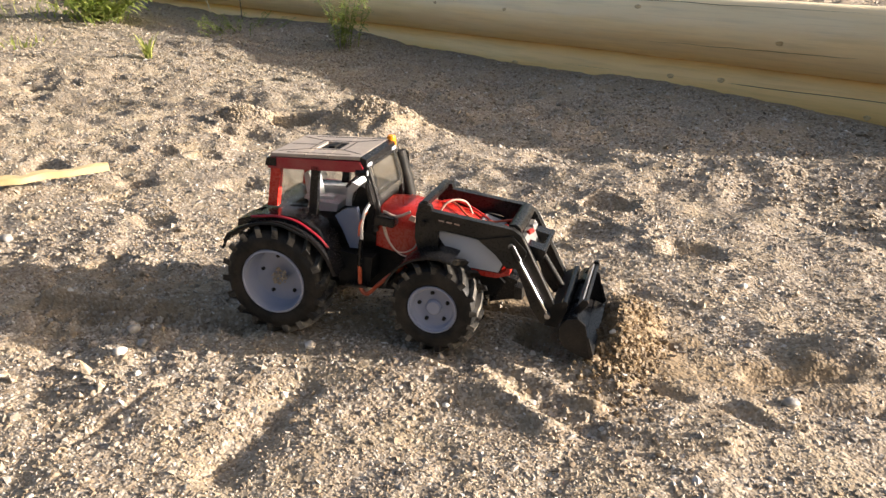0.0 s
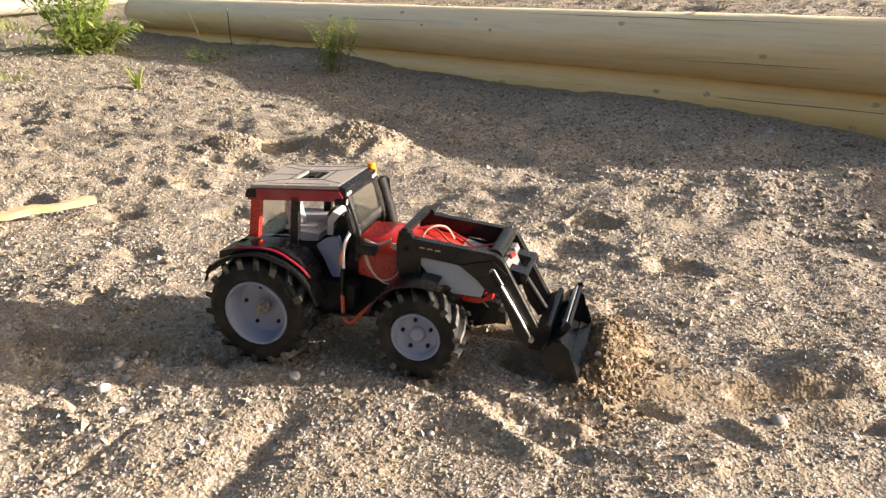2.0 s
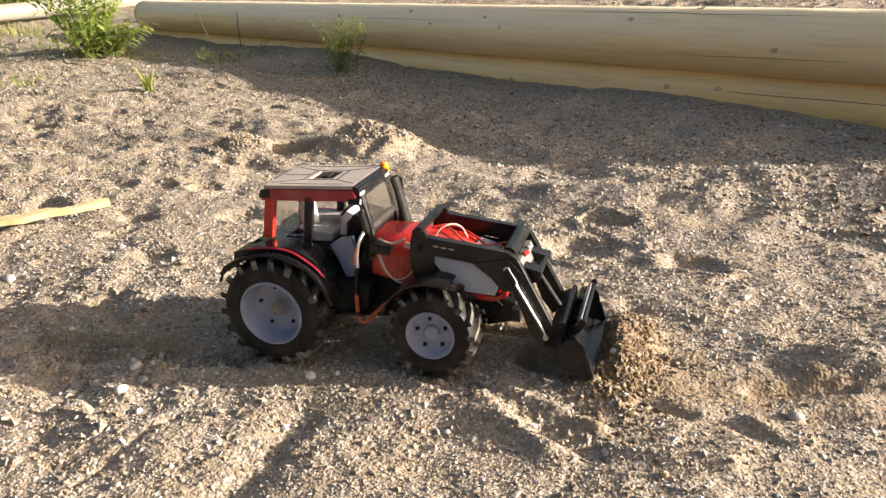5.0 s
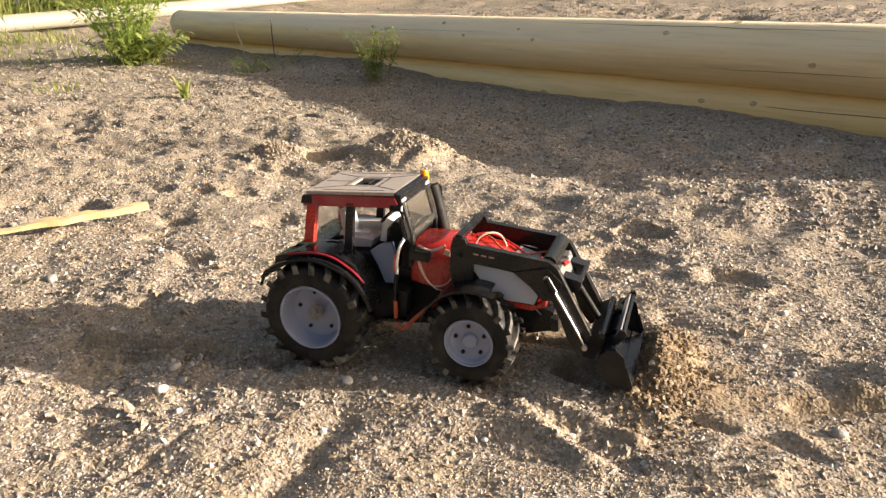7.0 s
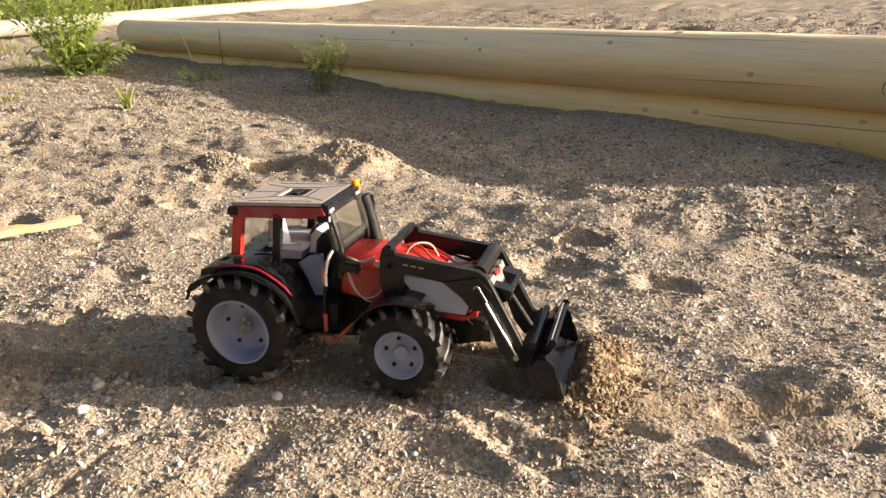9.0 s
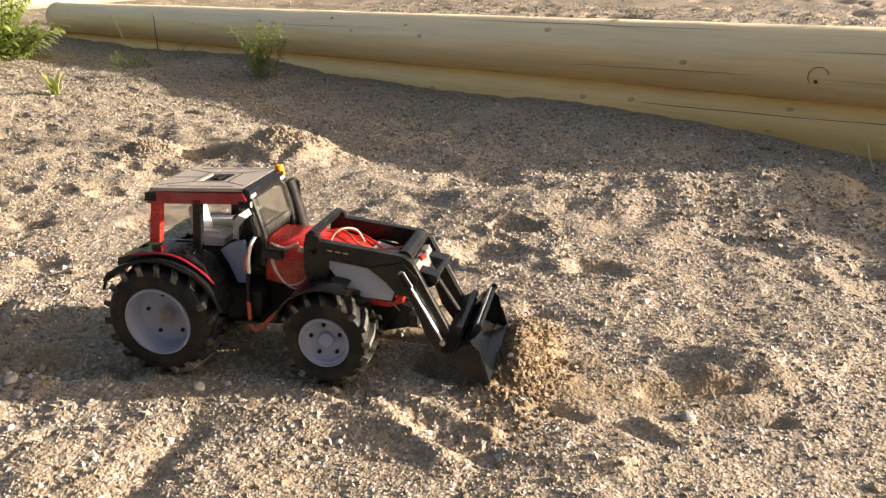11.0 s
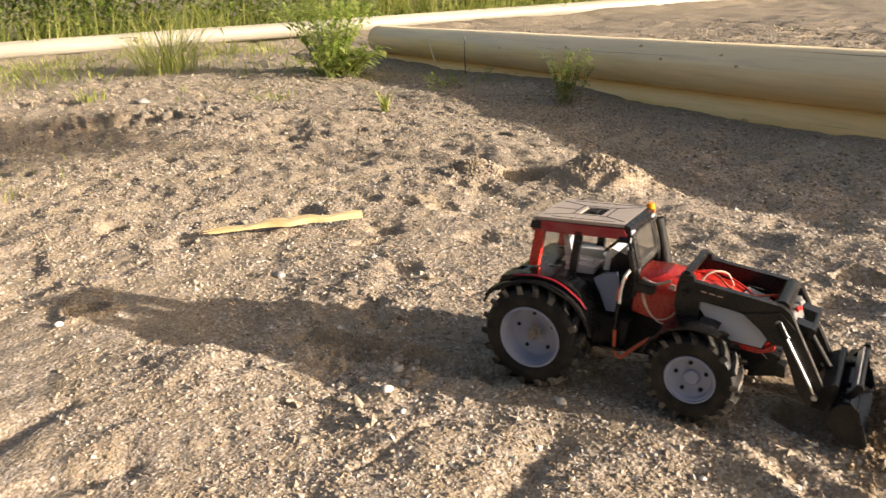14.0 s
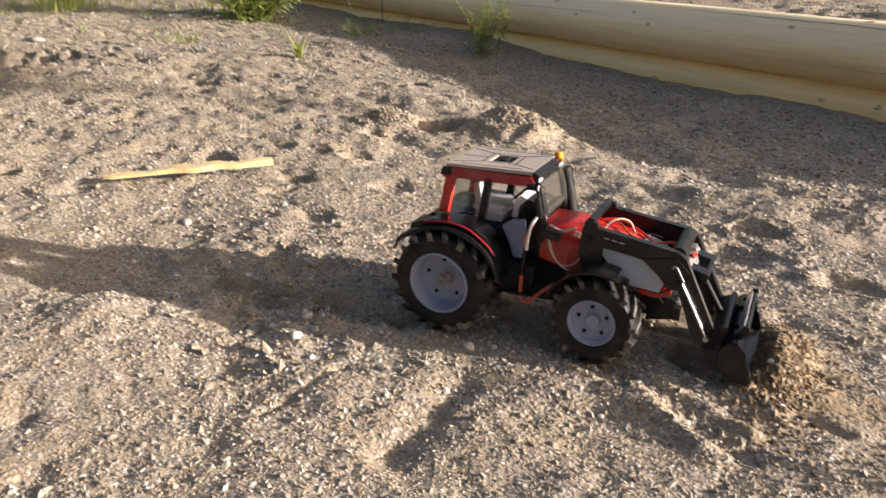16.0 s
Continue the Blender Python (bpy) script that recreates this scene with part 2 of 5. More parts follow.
def sheet(bm, line, y0, y1, thick):
    """A bent plate whose section is a line in x and z."""
    pts = [Vector(p) for p in line]
    off = []
    for i, p in enumerate(pts):
        d = (pts[min(i + 1, len(pts) - 1)] - pts[max(i - 1, 0)]).normalized()
        off.append(p + Vector((-d.y, d.x)) * thick)
    return prism(bm, [tuple(p) for p in pts] + [tuple(p) for p in off[::-1]], y0, y1)


def tube(bm, points, radius, sides=8):
    """A round rod or hose through points; radius may be a list."""
    pts = [Vector(p) for p in points]
    radii = radius if isinstance(radius, (list, tuple)) else [radius] * len(pts)
    rings = []
    up = Vector((0.31, 0.17, 0.93))
    for i, p in enumerate(pts):
        d = (pts[min(i + 1, len(pts) - 1)] - pts[max(i - 1, 0)]).normalized()
        u = d.cross(up)
        if u.length < 0.05:
            u = d.cross(Vector((1, 0, 0)))
        u.normalize()
        w = d.cross(u)
        up = w if up.dot(w) > 0 else -w
        rings.append([bm.verts.new(p + (u * math.cos(a) + w * math.sin(a)) * radii[i])
                      for a in (2 * math.pi * k / sides for k in range(sides))])
    for r, s in zip(rings, rings[1:]):
        for k in range(sides):
            bm.faces.new((r[k], r[(k + 1) % sides], s[(k + 1) % sides], s[k]))
    bm.faces.new(rings[0][::-1])
    bm.faces.new(rings[-1])
    return bm


def curve(points, steps=6):
    """Points of a smooth line through the given ones."""
    p = [Vector(q) for q in points]
    p = [p[0] * 2 - p[1]] + p + [p[-1] * 2 - p[-2]]
    line = []
    for a, b, c, d in zip(p, p[1:], p[2:], p[3:]):
        for k in range(steps):
            t = k / steps
            line.append(0.5 * (2 * b + (c - a) * t + (2 * a - 5 * b + 4 * c - d) * t * t + (3 * b - a - 3 * c + d) * t ** 3))
    return line + [p[-2]]


def revolve(bm, profile, x, z, sides=40, closed=False):
    """A profile of (radius, y) turned round an axle along y through x and z."""
    rings = []
    for r, y in profile:
        rings.append([bm.verts.new((x + r * math.cos(a), y, z + r * math.sin(a)))
                      for a in (2 * math.pi * k / sides for k in range(sides))])
    for r, s in zip(rings, rings[1:]):
        for k in range(sides):
            bm.faces.new((r[k], r[(k + 1) % sides], s[(k + 1) % sides], s[k]))
    if closed:
        for k in range(sides):
            bm.faces.new((rings[-1][k], rings[-1][(k + 1) % sides], rings[0][(k + 1) % sides], rings[0][k]))
    bmesh.ops.remove_doubles(bm, verts=bm.verts, dist=1e-6)
    return bm


def bulk(name, verts, faces, material, smooth=False):
    """A large mesh from arrays; faces is an n by 3 or n by 4 array."""
    verts, faces = np.asarray(verts, np.float32), np.asarray(faces, np.int32)
    mesh = bpy.data.meshes.new(name)
    mesh.vertices.add(len(verts))
    mesh.vertices.foreach_set("co", verts.ravel())
    n, k = faces.shape
    mesh.loops.add(n * k)
    mesh.loops.foreach_set("vertex_index", faces.ravel())
    mesh.polygons.add(n)
    mesh.polygons.foreach_set("loop_start", np.arange(0, n * k, k, dtype=np.int32))
    mesh.polygons.foreach_set("use_smooth", np.full(n, smooth))
    mesh.update(calc_edges=True)
    mesh.materials.append(material)
    return new(name, mesh)


# ---- the lie of the ground ----
def lattice(ix, iy, seed):
    h = np.sin(ix * 127.1 + iy * 311.7 + seed * 74.7) * 43758.5453
    return h - np.floor(h)


def value_noise(x, y, size, seed):
    x, y = x / size, y / size
    ix, iy = np.floor(x), np.floor(y)
    fx, fy = x - ix, y - iy
    fx, fy = fx * fx * (3 - 2 * fx), fy * fy * (3 - 2 * fy)
    a, b = lattice(ix, iy, seed), lattice(ix + 1, iy, seed)
    c, d = lattice(ix, iy + 1, seed), lattice(ix + 1, iy + 1, seed)
    return (a + (b - a) * fx) * (1 - fy) + (c + (d - c) * fx) * fy - 0.5


def step(v, a, b):
    t = np.clip((v - a) / (b - a), 0, 1)
    return t * t * (3 - 2 * t)


HEADING, ROLL, PITCH = 30.0, -2.4, -2.0                     # the tractor leans a little on the uneven sand
FORWARD = Vector((math.cos(radians(HEADING)), math.sin(radians(HEADING)), 0))
LEFTWARD = Vector((-FORWARD.y, FORWARD.x, 0))
TRACTOR = Vector((-0.039, 0.044, 0.003))                    # under the middle of the rear axle
LOG_Y = 1.43


def log_z(x):
    return 0.148 + 0.021 * x


def dent(x, y, cx, cy, rx, ry, turn, height, rim=0.0, rag=1.0):
    """A mound (height above 0) or a hollow, with a raised rim if asked."""
    c, s = math.cos(radians(turn)), math.sin(radians(turn))
    u, v = ((x - cx) * c + (y - cy) * s) / rx, (-(x - cx) * s + (y - cy) * c) / ry
    q = u * u + v * v
    q = q * np.maximum(0.5, 1 + rag * (1.3 * value_noise(x, y, 0.022, 5) + 1.0 * value_noise(x, y, 0.06, 6)))
    bowl = np.exp(-q * 1.2) if height > 0 else 1.15 * np.exp(-(q * 0.95) ** 1.7)
    return height * bowl + rim * np.exp(-(np.sqrt(np.maximum(q, 0)) - 1.35) ** 2 * 7)


def groove(x, y, x0, y0, x1, y1, width, height):
    """A furrow (height below 0) or a sharp ridge along a line, ragged at its sides."""
    dx, dy = x1 - x0, y1 - y0
    s = np.clip(((x - x0) * dx + (y - y0) * dy) / (dx * dx + dy * dy), 0, 1)
    wander = 0.5 * width * value_noise(x, y, 0.03, 51) + 0.3 * width * value_noise(x, y, 0.012, 52)
    d = np.hypot(x - x0 - s * dx, y - y0 - s * dy) + wander
    return height * np.exp(-(d / width) ** 2)


def tyre_track(x, y, x0, y0, x1, y1, width, depth, pitch=0.017):
    """A pressed rut with slanting lug marks from one point to another."""
    length = math.hypot(x1 - x0, y1 - y0)
    dx, dy = (x1 - x0) / length, (y1 - y0) / length
    along, across = (x - x0) * dx + (y - y0) * dy, -(x - x0) * dy + (y - y0) * dx
    inside = step(along, -0.02, 0.03) * (1 - step(along, length - 0.03, length + 0.02))
    inside = inside * (1 - step(np.abs(across), width * 0.4, width * 0.62))
    edge = np.exp(-((np.abs(across) - width * 0.68) / (width * 0.2)) ** 2) * step(along, 0, 0.03) * (1 - step(along, length - 0.03, length))
    lugs = 0.5 + 0.5 * np.sin((along + np.abs(across) * 0.8) / pitch * 2 * math.pi)
    return inside * (-depth * 0.45 - depth * 0.85 * lugs) + edge * depth * 0.5


PITS = ((-3.49, -0.15, 0.05), (-2.745, -0.324, 0.042), (-2.886, -0.48, 0.036), (-2.687, 0.366, 0.05), (-2.30, 0.638, 0.035), (-2.479, 0.119, 0.036), (-2.227, -0.088, 0.034),
        (-1.219, -0.069, 0.034), (-0.951, -0.36, 0.032), (-2.0, 0.334, 0.034), (-1.5, 0.404, 0.026), (-1.47, -0.165, 0.032), (-0.949, 0.121, 0.024), (-0.83, 0.356, 0.026),
        (-0.829, 0.146, 0.022), (-0.775, 0.204, 0.025), (-0.598, 0.03, 0.024), (-1.547, 0.426, 0.026), (-1.296, 0.387, 0.032), (-1.211, 0.693, 0.040), (-0.70, 0.251, 0.022),
        (0.174, 1.000, 0.024), (-0.249, 0.459, 0.020))       # trodden pits: x, y, half length


def ground_height(x, y):
    near_tractor = (x - TRACTOR.x) * FORWARD.x + (y - TRACTOR.y) * FORWARD.y, (x - TRACTOR.x) * LEFTWARD.x + (y - TRACTOR.y) * LEFTWARD.y
    under = step(near_tractor[0], -0.11, -0.03) * (1 - step(near_tractor[0], 0.24, 0.32)) * (1 - step(np.abs(near_tractor[1]), 0.085, 0.16))
    rough = 1 - 0.75 * under
    far = step(np.hypot(x, y), 6, 30)
    calm = 1 - 0.6 * np.exp(-((x - 0.05) ** 2 + (y + 0.02) ** 2) / 0.16)
    z = (0.024 * value_noise(x, y, 0.62, 1) + 0.014 * value_noise(x, y, 0.21, 2)) * calm
    hollow = np.minimum(0, value_noise(x + 0.03, y, 0.085, 3) + 0.5 * value_noise(x, y, 0.034, 18) + 0.12)
    z = z + 0.012 * hollow + 0.0028 * value_noise(x, y, 0.034, 4) + 0.0015 * value_noise(x, y, 0.014, 8)
    z = z + step(y, 0.85, 1.0) * (1 - step(y, 1.15, 1.32)) * (0.012 * np.minimum(0, value_noise(x, y, 0.075, 19)) + 0.008 * value_noise(x, y, 0.024, 20))
    z = z + 0.006 * np.abs(value_noise(x, y, 0.052, 14)) - 0.003 * np.abs(value_noise(x + 0.2, y, 0.024, 15)) - 0.002 * np.abs(value_noise(x, y + 0.1, 0.011, 16))
    z = z * rough * (1 - far) * (1 - step(x, 1.0, 2.2)) * (1 - step(-y, 0.8, 2.2))
    z = z + under * (0.001 + 0.035 * near_tractor[0] - 0.042 * near_tractor[1])
    # the hollows, heaps and prints in the sand
    z = z + dent(x, y, -0.800, 0.520, 0.046, 0.034, 45, -0.070, 0, 0.35) + dent(x, y, -0.675, 0.640, 0.105, 0.062, 40, 0.052, 0, 0.7)
    z = z + dent(x, y, -0.875, 0.440, 0.062, 0.036, 45, 0.034, 0, 0.9)
    z = z + dent(x, y, 0.010, 0.556, 0.027, 0.020, 35, -0.021, 0.005) + dent(x, y, 0.045, 0.455, 0.05, 0.035, 30, -0.008, 0.006)
    z = z + dent(x, y, 0.205, 0.486, 0.030, 0.020, 20, -0.014, 0.005) + dent(x, y, -0.175, 0.575, 0.04, 0.03, 30, -0.014)
    z = z + dent(x, y, -0.51, 0.215, 0.045, 0.03, 35, -0.016) + dent(x, y, -0.66, 0.10, 0.045, 0.03, 20, -0.016)
    z = z + dent(x, y, -0.43, 0.035, 0.03, 0.025, 20, -0.012) + dent(x, y, -1.57, 0.20, 0.09, 0.06, 50, -0.030)
    z = z + dent(x, y, -2.20, -0.21, 0.20, 0.13, 70, -0.055, 0.012) + dent(x, y, -1.53, 0.235, 0.08, 0.05, 60, -0.030, 0.006)
    z = z + dent(x, y, -2.33, -0.52, 0.14, 0.12, 30, -0.03) + dent(x, y, -0.555, -0.435, 0.022, 0.018, 30, -0.055, 0.010)
    z = z + dent(x, y, 0.440, 0.375, 0.065, 0.035, 30, 0.018) + groove(x, y, 0.385, 0.270, 0.450, 0.330, 0.009, -0.010)
    z = z + dent(x, y, 0.424, 0.209, 0.020, 0.007, 14, -0.007) + groove(x, y, 0.405, 0.220, 0.452, 0.214, 0.006, 0.006) + groove(x, y, 0.445, 0.262, 0.500, 0.305, 0.008, -0.009) + dent(x, y, 0.20, 0.17, 0.03, 0.025, 0, -0.010)
    z = z + groove(x, y, -0.223, -0.594, -0.273, -0.491, 0.018, -0.008) + groove(x, y, -0.12, -0.561, -0.105, -0.437, 0.016, -0.008)
    z = z + dent(x, y, -0.281, -0.331, 0.07, 0.035, 40, 0.014) + groove(x, y, 0.139, -0.164, 0.093, -0.056, 0.020, -0.008)
    z = z + groove(x, y, 0.205, 0.074, 0.295, 0.064, 0.008, 0.008) + groove(x, y, 0.019, -0.244, -0.007, -0.138, 0.004, -0.005)
    z = z + dent(x, y, 0.144, 0.004, 0.055, 0.030, 35, 0.005) + dent(x, y, 0.212, -0.057, 0.05, 0.035, 20, 0.004) + dent(x, y, 0.008, -0.168, 0.06, 0.04, 30, 0.007)
    z = z + dent(x, y, -0.054, 0.396, 0.026, 0.024, 20, -0.022, 0.004) + dent(x, y, -0.020, 0.415, 0.020, 0.030, 40, 0.010) + dent(x, y, 0.193, 0.166, 0.014, 0.012, 0, -0.014)
    z = z + groove(x, y, 0.094, 0.176, 0.300, 0.262, 0.008, -0.010) + groove(x, y, 0.16, 0.155, 0.36, 0.190, 0.007, -0.007) + groove(x, y, 0.34, 0.10, 0.42, 0.15, 0.010, 0.009)
    z = z - 0.019 * step(-x, 0.06, 0.22) * (1 - step(-x, 1.3, 1.9)) * step(y, 0.60, 0.80) * (1 - step(y, 1.0, 1.25))
    for px, py, half in PITS:
        z = z + dent(x, y, px, py, half, half * 0.72, 40 + 30 * math.sin(px * 9), -0.55 * half, 0.10 * half)
    z = z + step(-x, 0.45, 0.9) * (1 - step(y, 0.75, 0.9)) * (1 - far) * (1 - step(-y, 1.0, 2.0)) * (0.007 * value_noise(x, y, 0.075, 101) + 0.009 * value_noise(x, y, 0.028, 102))
    z = z + step(y, 0.93, 1.03) * (1 - step(y, 1.18, 1.32)) * (1 - step(x, 0.9, 1.6)) * (0.030 * np.minimum(0, value_noise(x, y, 0.10, 111)) + 0.018 * np.minimum(0, value_noise(x, y, 0.04, 112)))
    # trampled lumps behind the tractor
    trodden = np.exp(-(((x + 0.25) / 0.24) ** 2 + ((y + 0.11) / 0.14) ** 2) ** 2)
    z = z + trodden * (0.014 * value_noise(x, y, 0.040, 81) + 0.008 * value_noise(x, y, 0.016, 82) + 0.016 * value_noise(x, y, 0.085, 83))
    # a low bank of clods before the log
    along, across = 0.755 * x + 0.656 * y, 0.656 * x - 0.755 * y
    z = z + 0.044 * np.exp(-((across + 0.54) / 0.085) ** 2) * np.clip((along - 0.08) / 0.6, 0, 1) * (1 - step(along, 0.90, 1.1)) * (1 - step(x, 0.9, 1.6))
    z = z + step(y, 0.55, 0.68) * (1 - step(y, 0.98, 1.08)) * step(x, -1.0, -0.7) * (1 - step(x, 0.9, 1.6)) * (0.020 * value_noise(x, y, 0.13, 91) + 0.013 * value_noise(x, y, 0.05, 92))
    z = z + 0.030 * np.exp(-((x + 4.92 + 0.15 * value_noise(x, y, 0.5, 71)) / 0.22) ** 2)
    # soil pushed up before the bucket
    heap = TRACTOR + FORWARD * 0.352 + LEFTWARD * 0.010
    z = z + dent(x, y, heap.x, heap.y, 0.028, 0.062, HEADING, 0.042)
    corner = TRACTOR + FORWARD * 0.322 - LEFTWARD * 0.070
    z = z + dent(x, y, corner.x, corner.y, 0.040, 0.030, HEADING, 0.010)
    # wheel ruts
    back = TRACTOR - LEFTWARD * 0.060
    tail = back - FORWARD * 0.34 - LEFTWARD * 0.03
    z = z + tyre_track(x, y, back.x - 0.03, back.y - 0.02, tail.x, tail.y, 0.044, 0.015)
    z = z + tyre_track(x, y, -0.058, 0.154, 0.045, 0.212, 0.030, 0.006, 0.013) + tyre_track(x, y, 0.068, 0.205, 0.150, 0.350, 0.034, 0.007, 0.014)
    z = z + tyre_track(x, y, 0.05, 0.055, 0.34, 0.10, 0.034, 0.005, 0.015)
    # prints trodden into the sand beyond the log
    prints = np.maximum(0, value_noise(x, y, 0.13, 41) + 0.6 * value_noise(x, y, 0.05, 42) - 0.16) - 0.16 * value_noise(x, y, 0.045, 45)
    z = z - 0.062 * prints * step(y, LOG_Y + 0.15, LOG_Y + 0.4) * (1 - far) * (1 - step(x, 1.0, 1.8))
    prints = np.maximum(0, value_noise(x, y, 0.13, 43) + 0.5 * value_noise(x, y, 0.05, 44) - 0.18)
    z = z - 0.036 * prints * step(-x, 0.35, 0.8) * (1 - step(y, 1.0, 1.3)) * (1 - step(-y, 1.0, 2.0)) * (1 - far)
    # sand held back behind the border log, a little lower towards its far end
    z = z + 0.055 * step(y, LOG_Y - 0.02, LOG_Y + 0.25) * (1 - step(-x, 1.6, 4.4)) * (1 - step(x, 1.6, 3.6))
    z = z + 0.030 * step(y, LOG_Y - 0.40, LOG_Y - 0.1) * (1 - step(y, LOG_Y, LOG_Y + 0.1)) * value_noise(x, 0 * y, 0.45, 9)
    z = z - 0.020 * step(-x, 0.8, 3.2) * step(y, 0.6, 1.3) * (1 - step(y, LOG_Y, LOG_Y + 0.2))
    z = z - 0.034 * step(x, -0.5, 0.7) * (1 - step(x, 1.8, 3.4)) * step(y, 0.9, 1.3) * (1 - step(y, LOG_Y, LOG_Y + 0.2))
    return z


def damp_and_brown(x, y):
    """Where damp brown soil has been turned up, and browner ground about the tractor."""
    heap = TRACTOR + FORWARD * 0.358
    d = dent(x, y, heap.x, heap.y, 0.05, 0.10, HEADING, 1.3) + dent(x, y, 0.22, 0.215, 0.18, 0.036, 12, 1.1)
    d = d + dent(x, y, 0.42, 0.30, 0.08, 0.035, 30, 1.2) + dent(x, y, 0.06, 0.19, 0.10, 0.04, 25, 0.6) + dent(x, y, 0.10, 0.27, 0.05, 0.05, 30, 0.5)
    d = d + dent(x, y, -0.67, 0.65, 0.10, 0.06, 35, 0.85) + dent(x, y, -0.875, 0.44, 0.06, 0.04, 40, 0.7)
    # browner tone behind and under the tractor
    d = d + dent(x, y, -0.24, -0.08, 0.20, 0.06, HEADING, 0.75) + dent(x, y, 0.03, 0.075, 0.12, 0.05, HEADING, 0.45)
    return np.clip(d * (1.0 + 0.8 * value_noise(x, y, 0.03, 12)), 0, 0.92)


def spread(lo, hi, first, grow):
    out, s = [lo], first
    while out[-1] < hi:
        out.append(out[-1] + s)
        s *= grow
    return out


def axis(dense0, dense1, fine, low_rings, high_rings):
    mid = list(np.arange(dense0, dense1, fine))
    up, down = [mid[-1]], [0.0]
    for reach, grow in high_rings:
        up += spread(up[-1], reach, max(fine, up[-1] - (up[-2] if len(up) > 1 else up[-1] - fine)), grow)[1:]
    for reach, grow in low_rings:
        down += spread(down[-1], reach, max(fine, down[-1] - (down[-2] if len(down) > 1 else down[-1] - fine)), grow)[1:]
    return np.array([dense0 - d for d in down[:0:-1]] + mid + up[1:])


xs = axis(-0.75, 0.70, 0.0045, ((5.0, 1.015), (600, 1.2)), ((2.5, 1.02), (600, 1.2)))
ys = axis(-0.48, 0.82, 0.0045, ((2.5, 1.02), (600, 1.2)), ((0.65, 1.006), (7.0, 1.012), (600, 1.2)))
gx, gy = np.meshgrid(xs, ys)
gz = ground_height(gx, gy)
nx, ny = len(xs), len(ys)
index = np.arange(nx * ny).reshape(ny, nx)
quads = np.stack([index[:-1, :-1], index[:-1, 1:], index[1:, 1:], index[1:, :-1]], -1).reshape(-1, 4)
ground = bulk("ground", np.stack([gx, gy, gz], -1).reshape(-1, 3), quads, SAND, True)
tagged(ground, "coarse gravelly sand with footprints, ruts and turned-up damp soil", "ground", kind="structure")
layer = ground.data.attributes.new("damp", "FLOAT", "POINT")
layer.data.foreach_set("value", damp_and_brown(gx, gy).ravel().astype(np.float32))

# ---- loose gravel ----
G = (1 + 5 ** 0.5) / 2
ICO = np.array([(-1, G, 0), (1, G, 0), (-1, -G, 0), (1, -G, 0), (0, -1, G), (0, 1, G), (0, -1, -G), (0, 1, -G),
                (G, 0, -1), (G, 0, 1), (-G, 0, -1), (-G, 0, 1)]) / math.hypot(1, G)
ICO_FACES = np.array([(0, 11, 5), (0, 5, 1), (0, 1, 7), (0, 7, 10), (0, 10, 11), (1, 5, 9), (5, 11, 4), (11, 10, 2), (10, 7, 6), (7, 1, 8),
                      (3, 9, 4), (3, 4, 2), (3, 2, 6), (3, 6, 8), (3, 8, 9), (4, 9, 5), (2, 4, 11), (6, 2, 10), (8, 6, 7), (9, 8, 1)])
SHARD = np.array([(1, 0, 0), (-1, 0, 0), (0, 1, 0), (0, -1, 0), (0, 0, 1), (0, 0, -1)]) * 1.12
SHARD_FACES = np.array([(0, 2, 4), (2, 1, 4), (1, 3, 4), (3, 0, 4), (2, 0, 5), (1, 2, 5), (3, 1, 5), (0, 3, 5)])
rng = np.random.default_rng(7)


def stones(name, count, x0, x1, y0, y1, small, large, material, label, sink=0.25, keep=None, form=(SHARD, SHARD_FACES)):
    x, y = rng.uniform(x0, x1, count), rng.uniform(y0, y1, count)
    if keep is not None:
        ok = keep(x, y)
        x, y = x[ok], y[ok]
    n = len(x)
    size = small * (large / small) ** (rng.random(n) ** 2.6)
    solid, sides = form
    shape = solid[None] * rng.uniform(0.6, 1.25, (n, len(solid), 1)) + rng.uniform(-0.22, 0.22, (n, len(solid), 3))
    shape = shape * (np.stack([rng.uniform(0.7, 1.5, n), rng.uniform(0.65, 1.2, n), rng.uniform(0.38, 0.78, n)], -1) * size[:, None])[:, None]
    a, t = rng.uniform(0, 6.283, n), rng.normal(0, 0.6, n)
    ca, sa, ct, st = np.cos(a)[:, None], np.sin(a)[:, None], np.cos(t)[:, None], np.sin(t)[:, None]
    px, py, pz = shape[..., 0], shape[..., 1], shape[..., 2]
    px, pz = px * ct + pz * st, -px * st + pz * ct
    px, py = px * ca - py * sa, px * sa + py * ca
    z = ground_height(x, y) + size * (0.12 - sink * 1.6 * rng.random(n))
    verts = np.stack([px + x[:, None], py + y[:, None], pz + z[:, None]], -1).reshape(-1, 3)
    faces = (sides[None] + (np.arange(n) * len(solid))[:, None, None]).reshape(-1, 3)
    ob = bulk(name, verts, faces, material)
    return tagged(ob, label, "gravel", kind="stuff")


def thinned(x, y):
    """Gravel lies in drifts, and hardly on turned-up soil."""
    v = value_noise(x, y, 0.11, 21) + 0.7 * value_noise(x, y, 0.04, 22) + 0.5
    along = (x - TRACTOR.x) * FORWARD.x + (y - TRACTOR.y) * FORWARD.y
    aside = (x - TRACTOR.x) * LEFTWARD.x + (y - TRACTOR.y) * LEFTWARD.y
    pressed = (along < -0.02) & (along > -0.36) & (np.abs(aside + 0.072) < 0.026)
    return ~(pressed & (rng.random(len(x)) < 0.8)) & (rng.random(len(x)) < np.clip(1.4 * v + 0.30, 0.28, 1)) & (rng.random(len(x)) > damp_and_brown(x, y) * 0.8)


def before_log(x, y):
    return thinned(x, y) & (np.abs(y - LOG_Y) > 0.09)


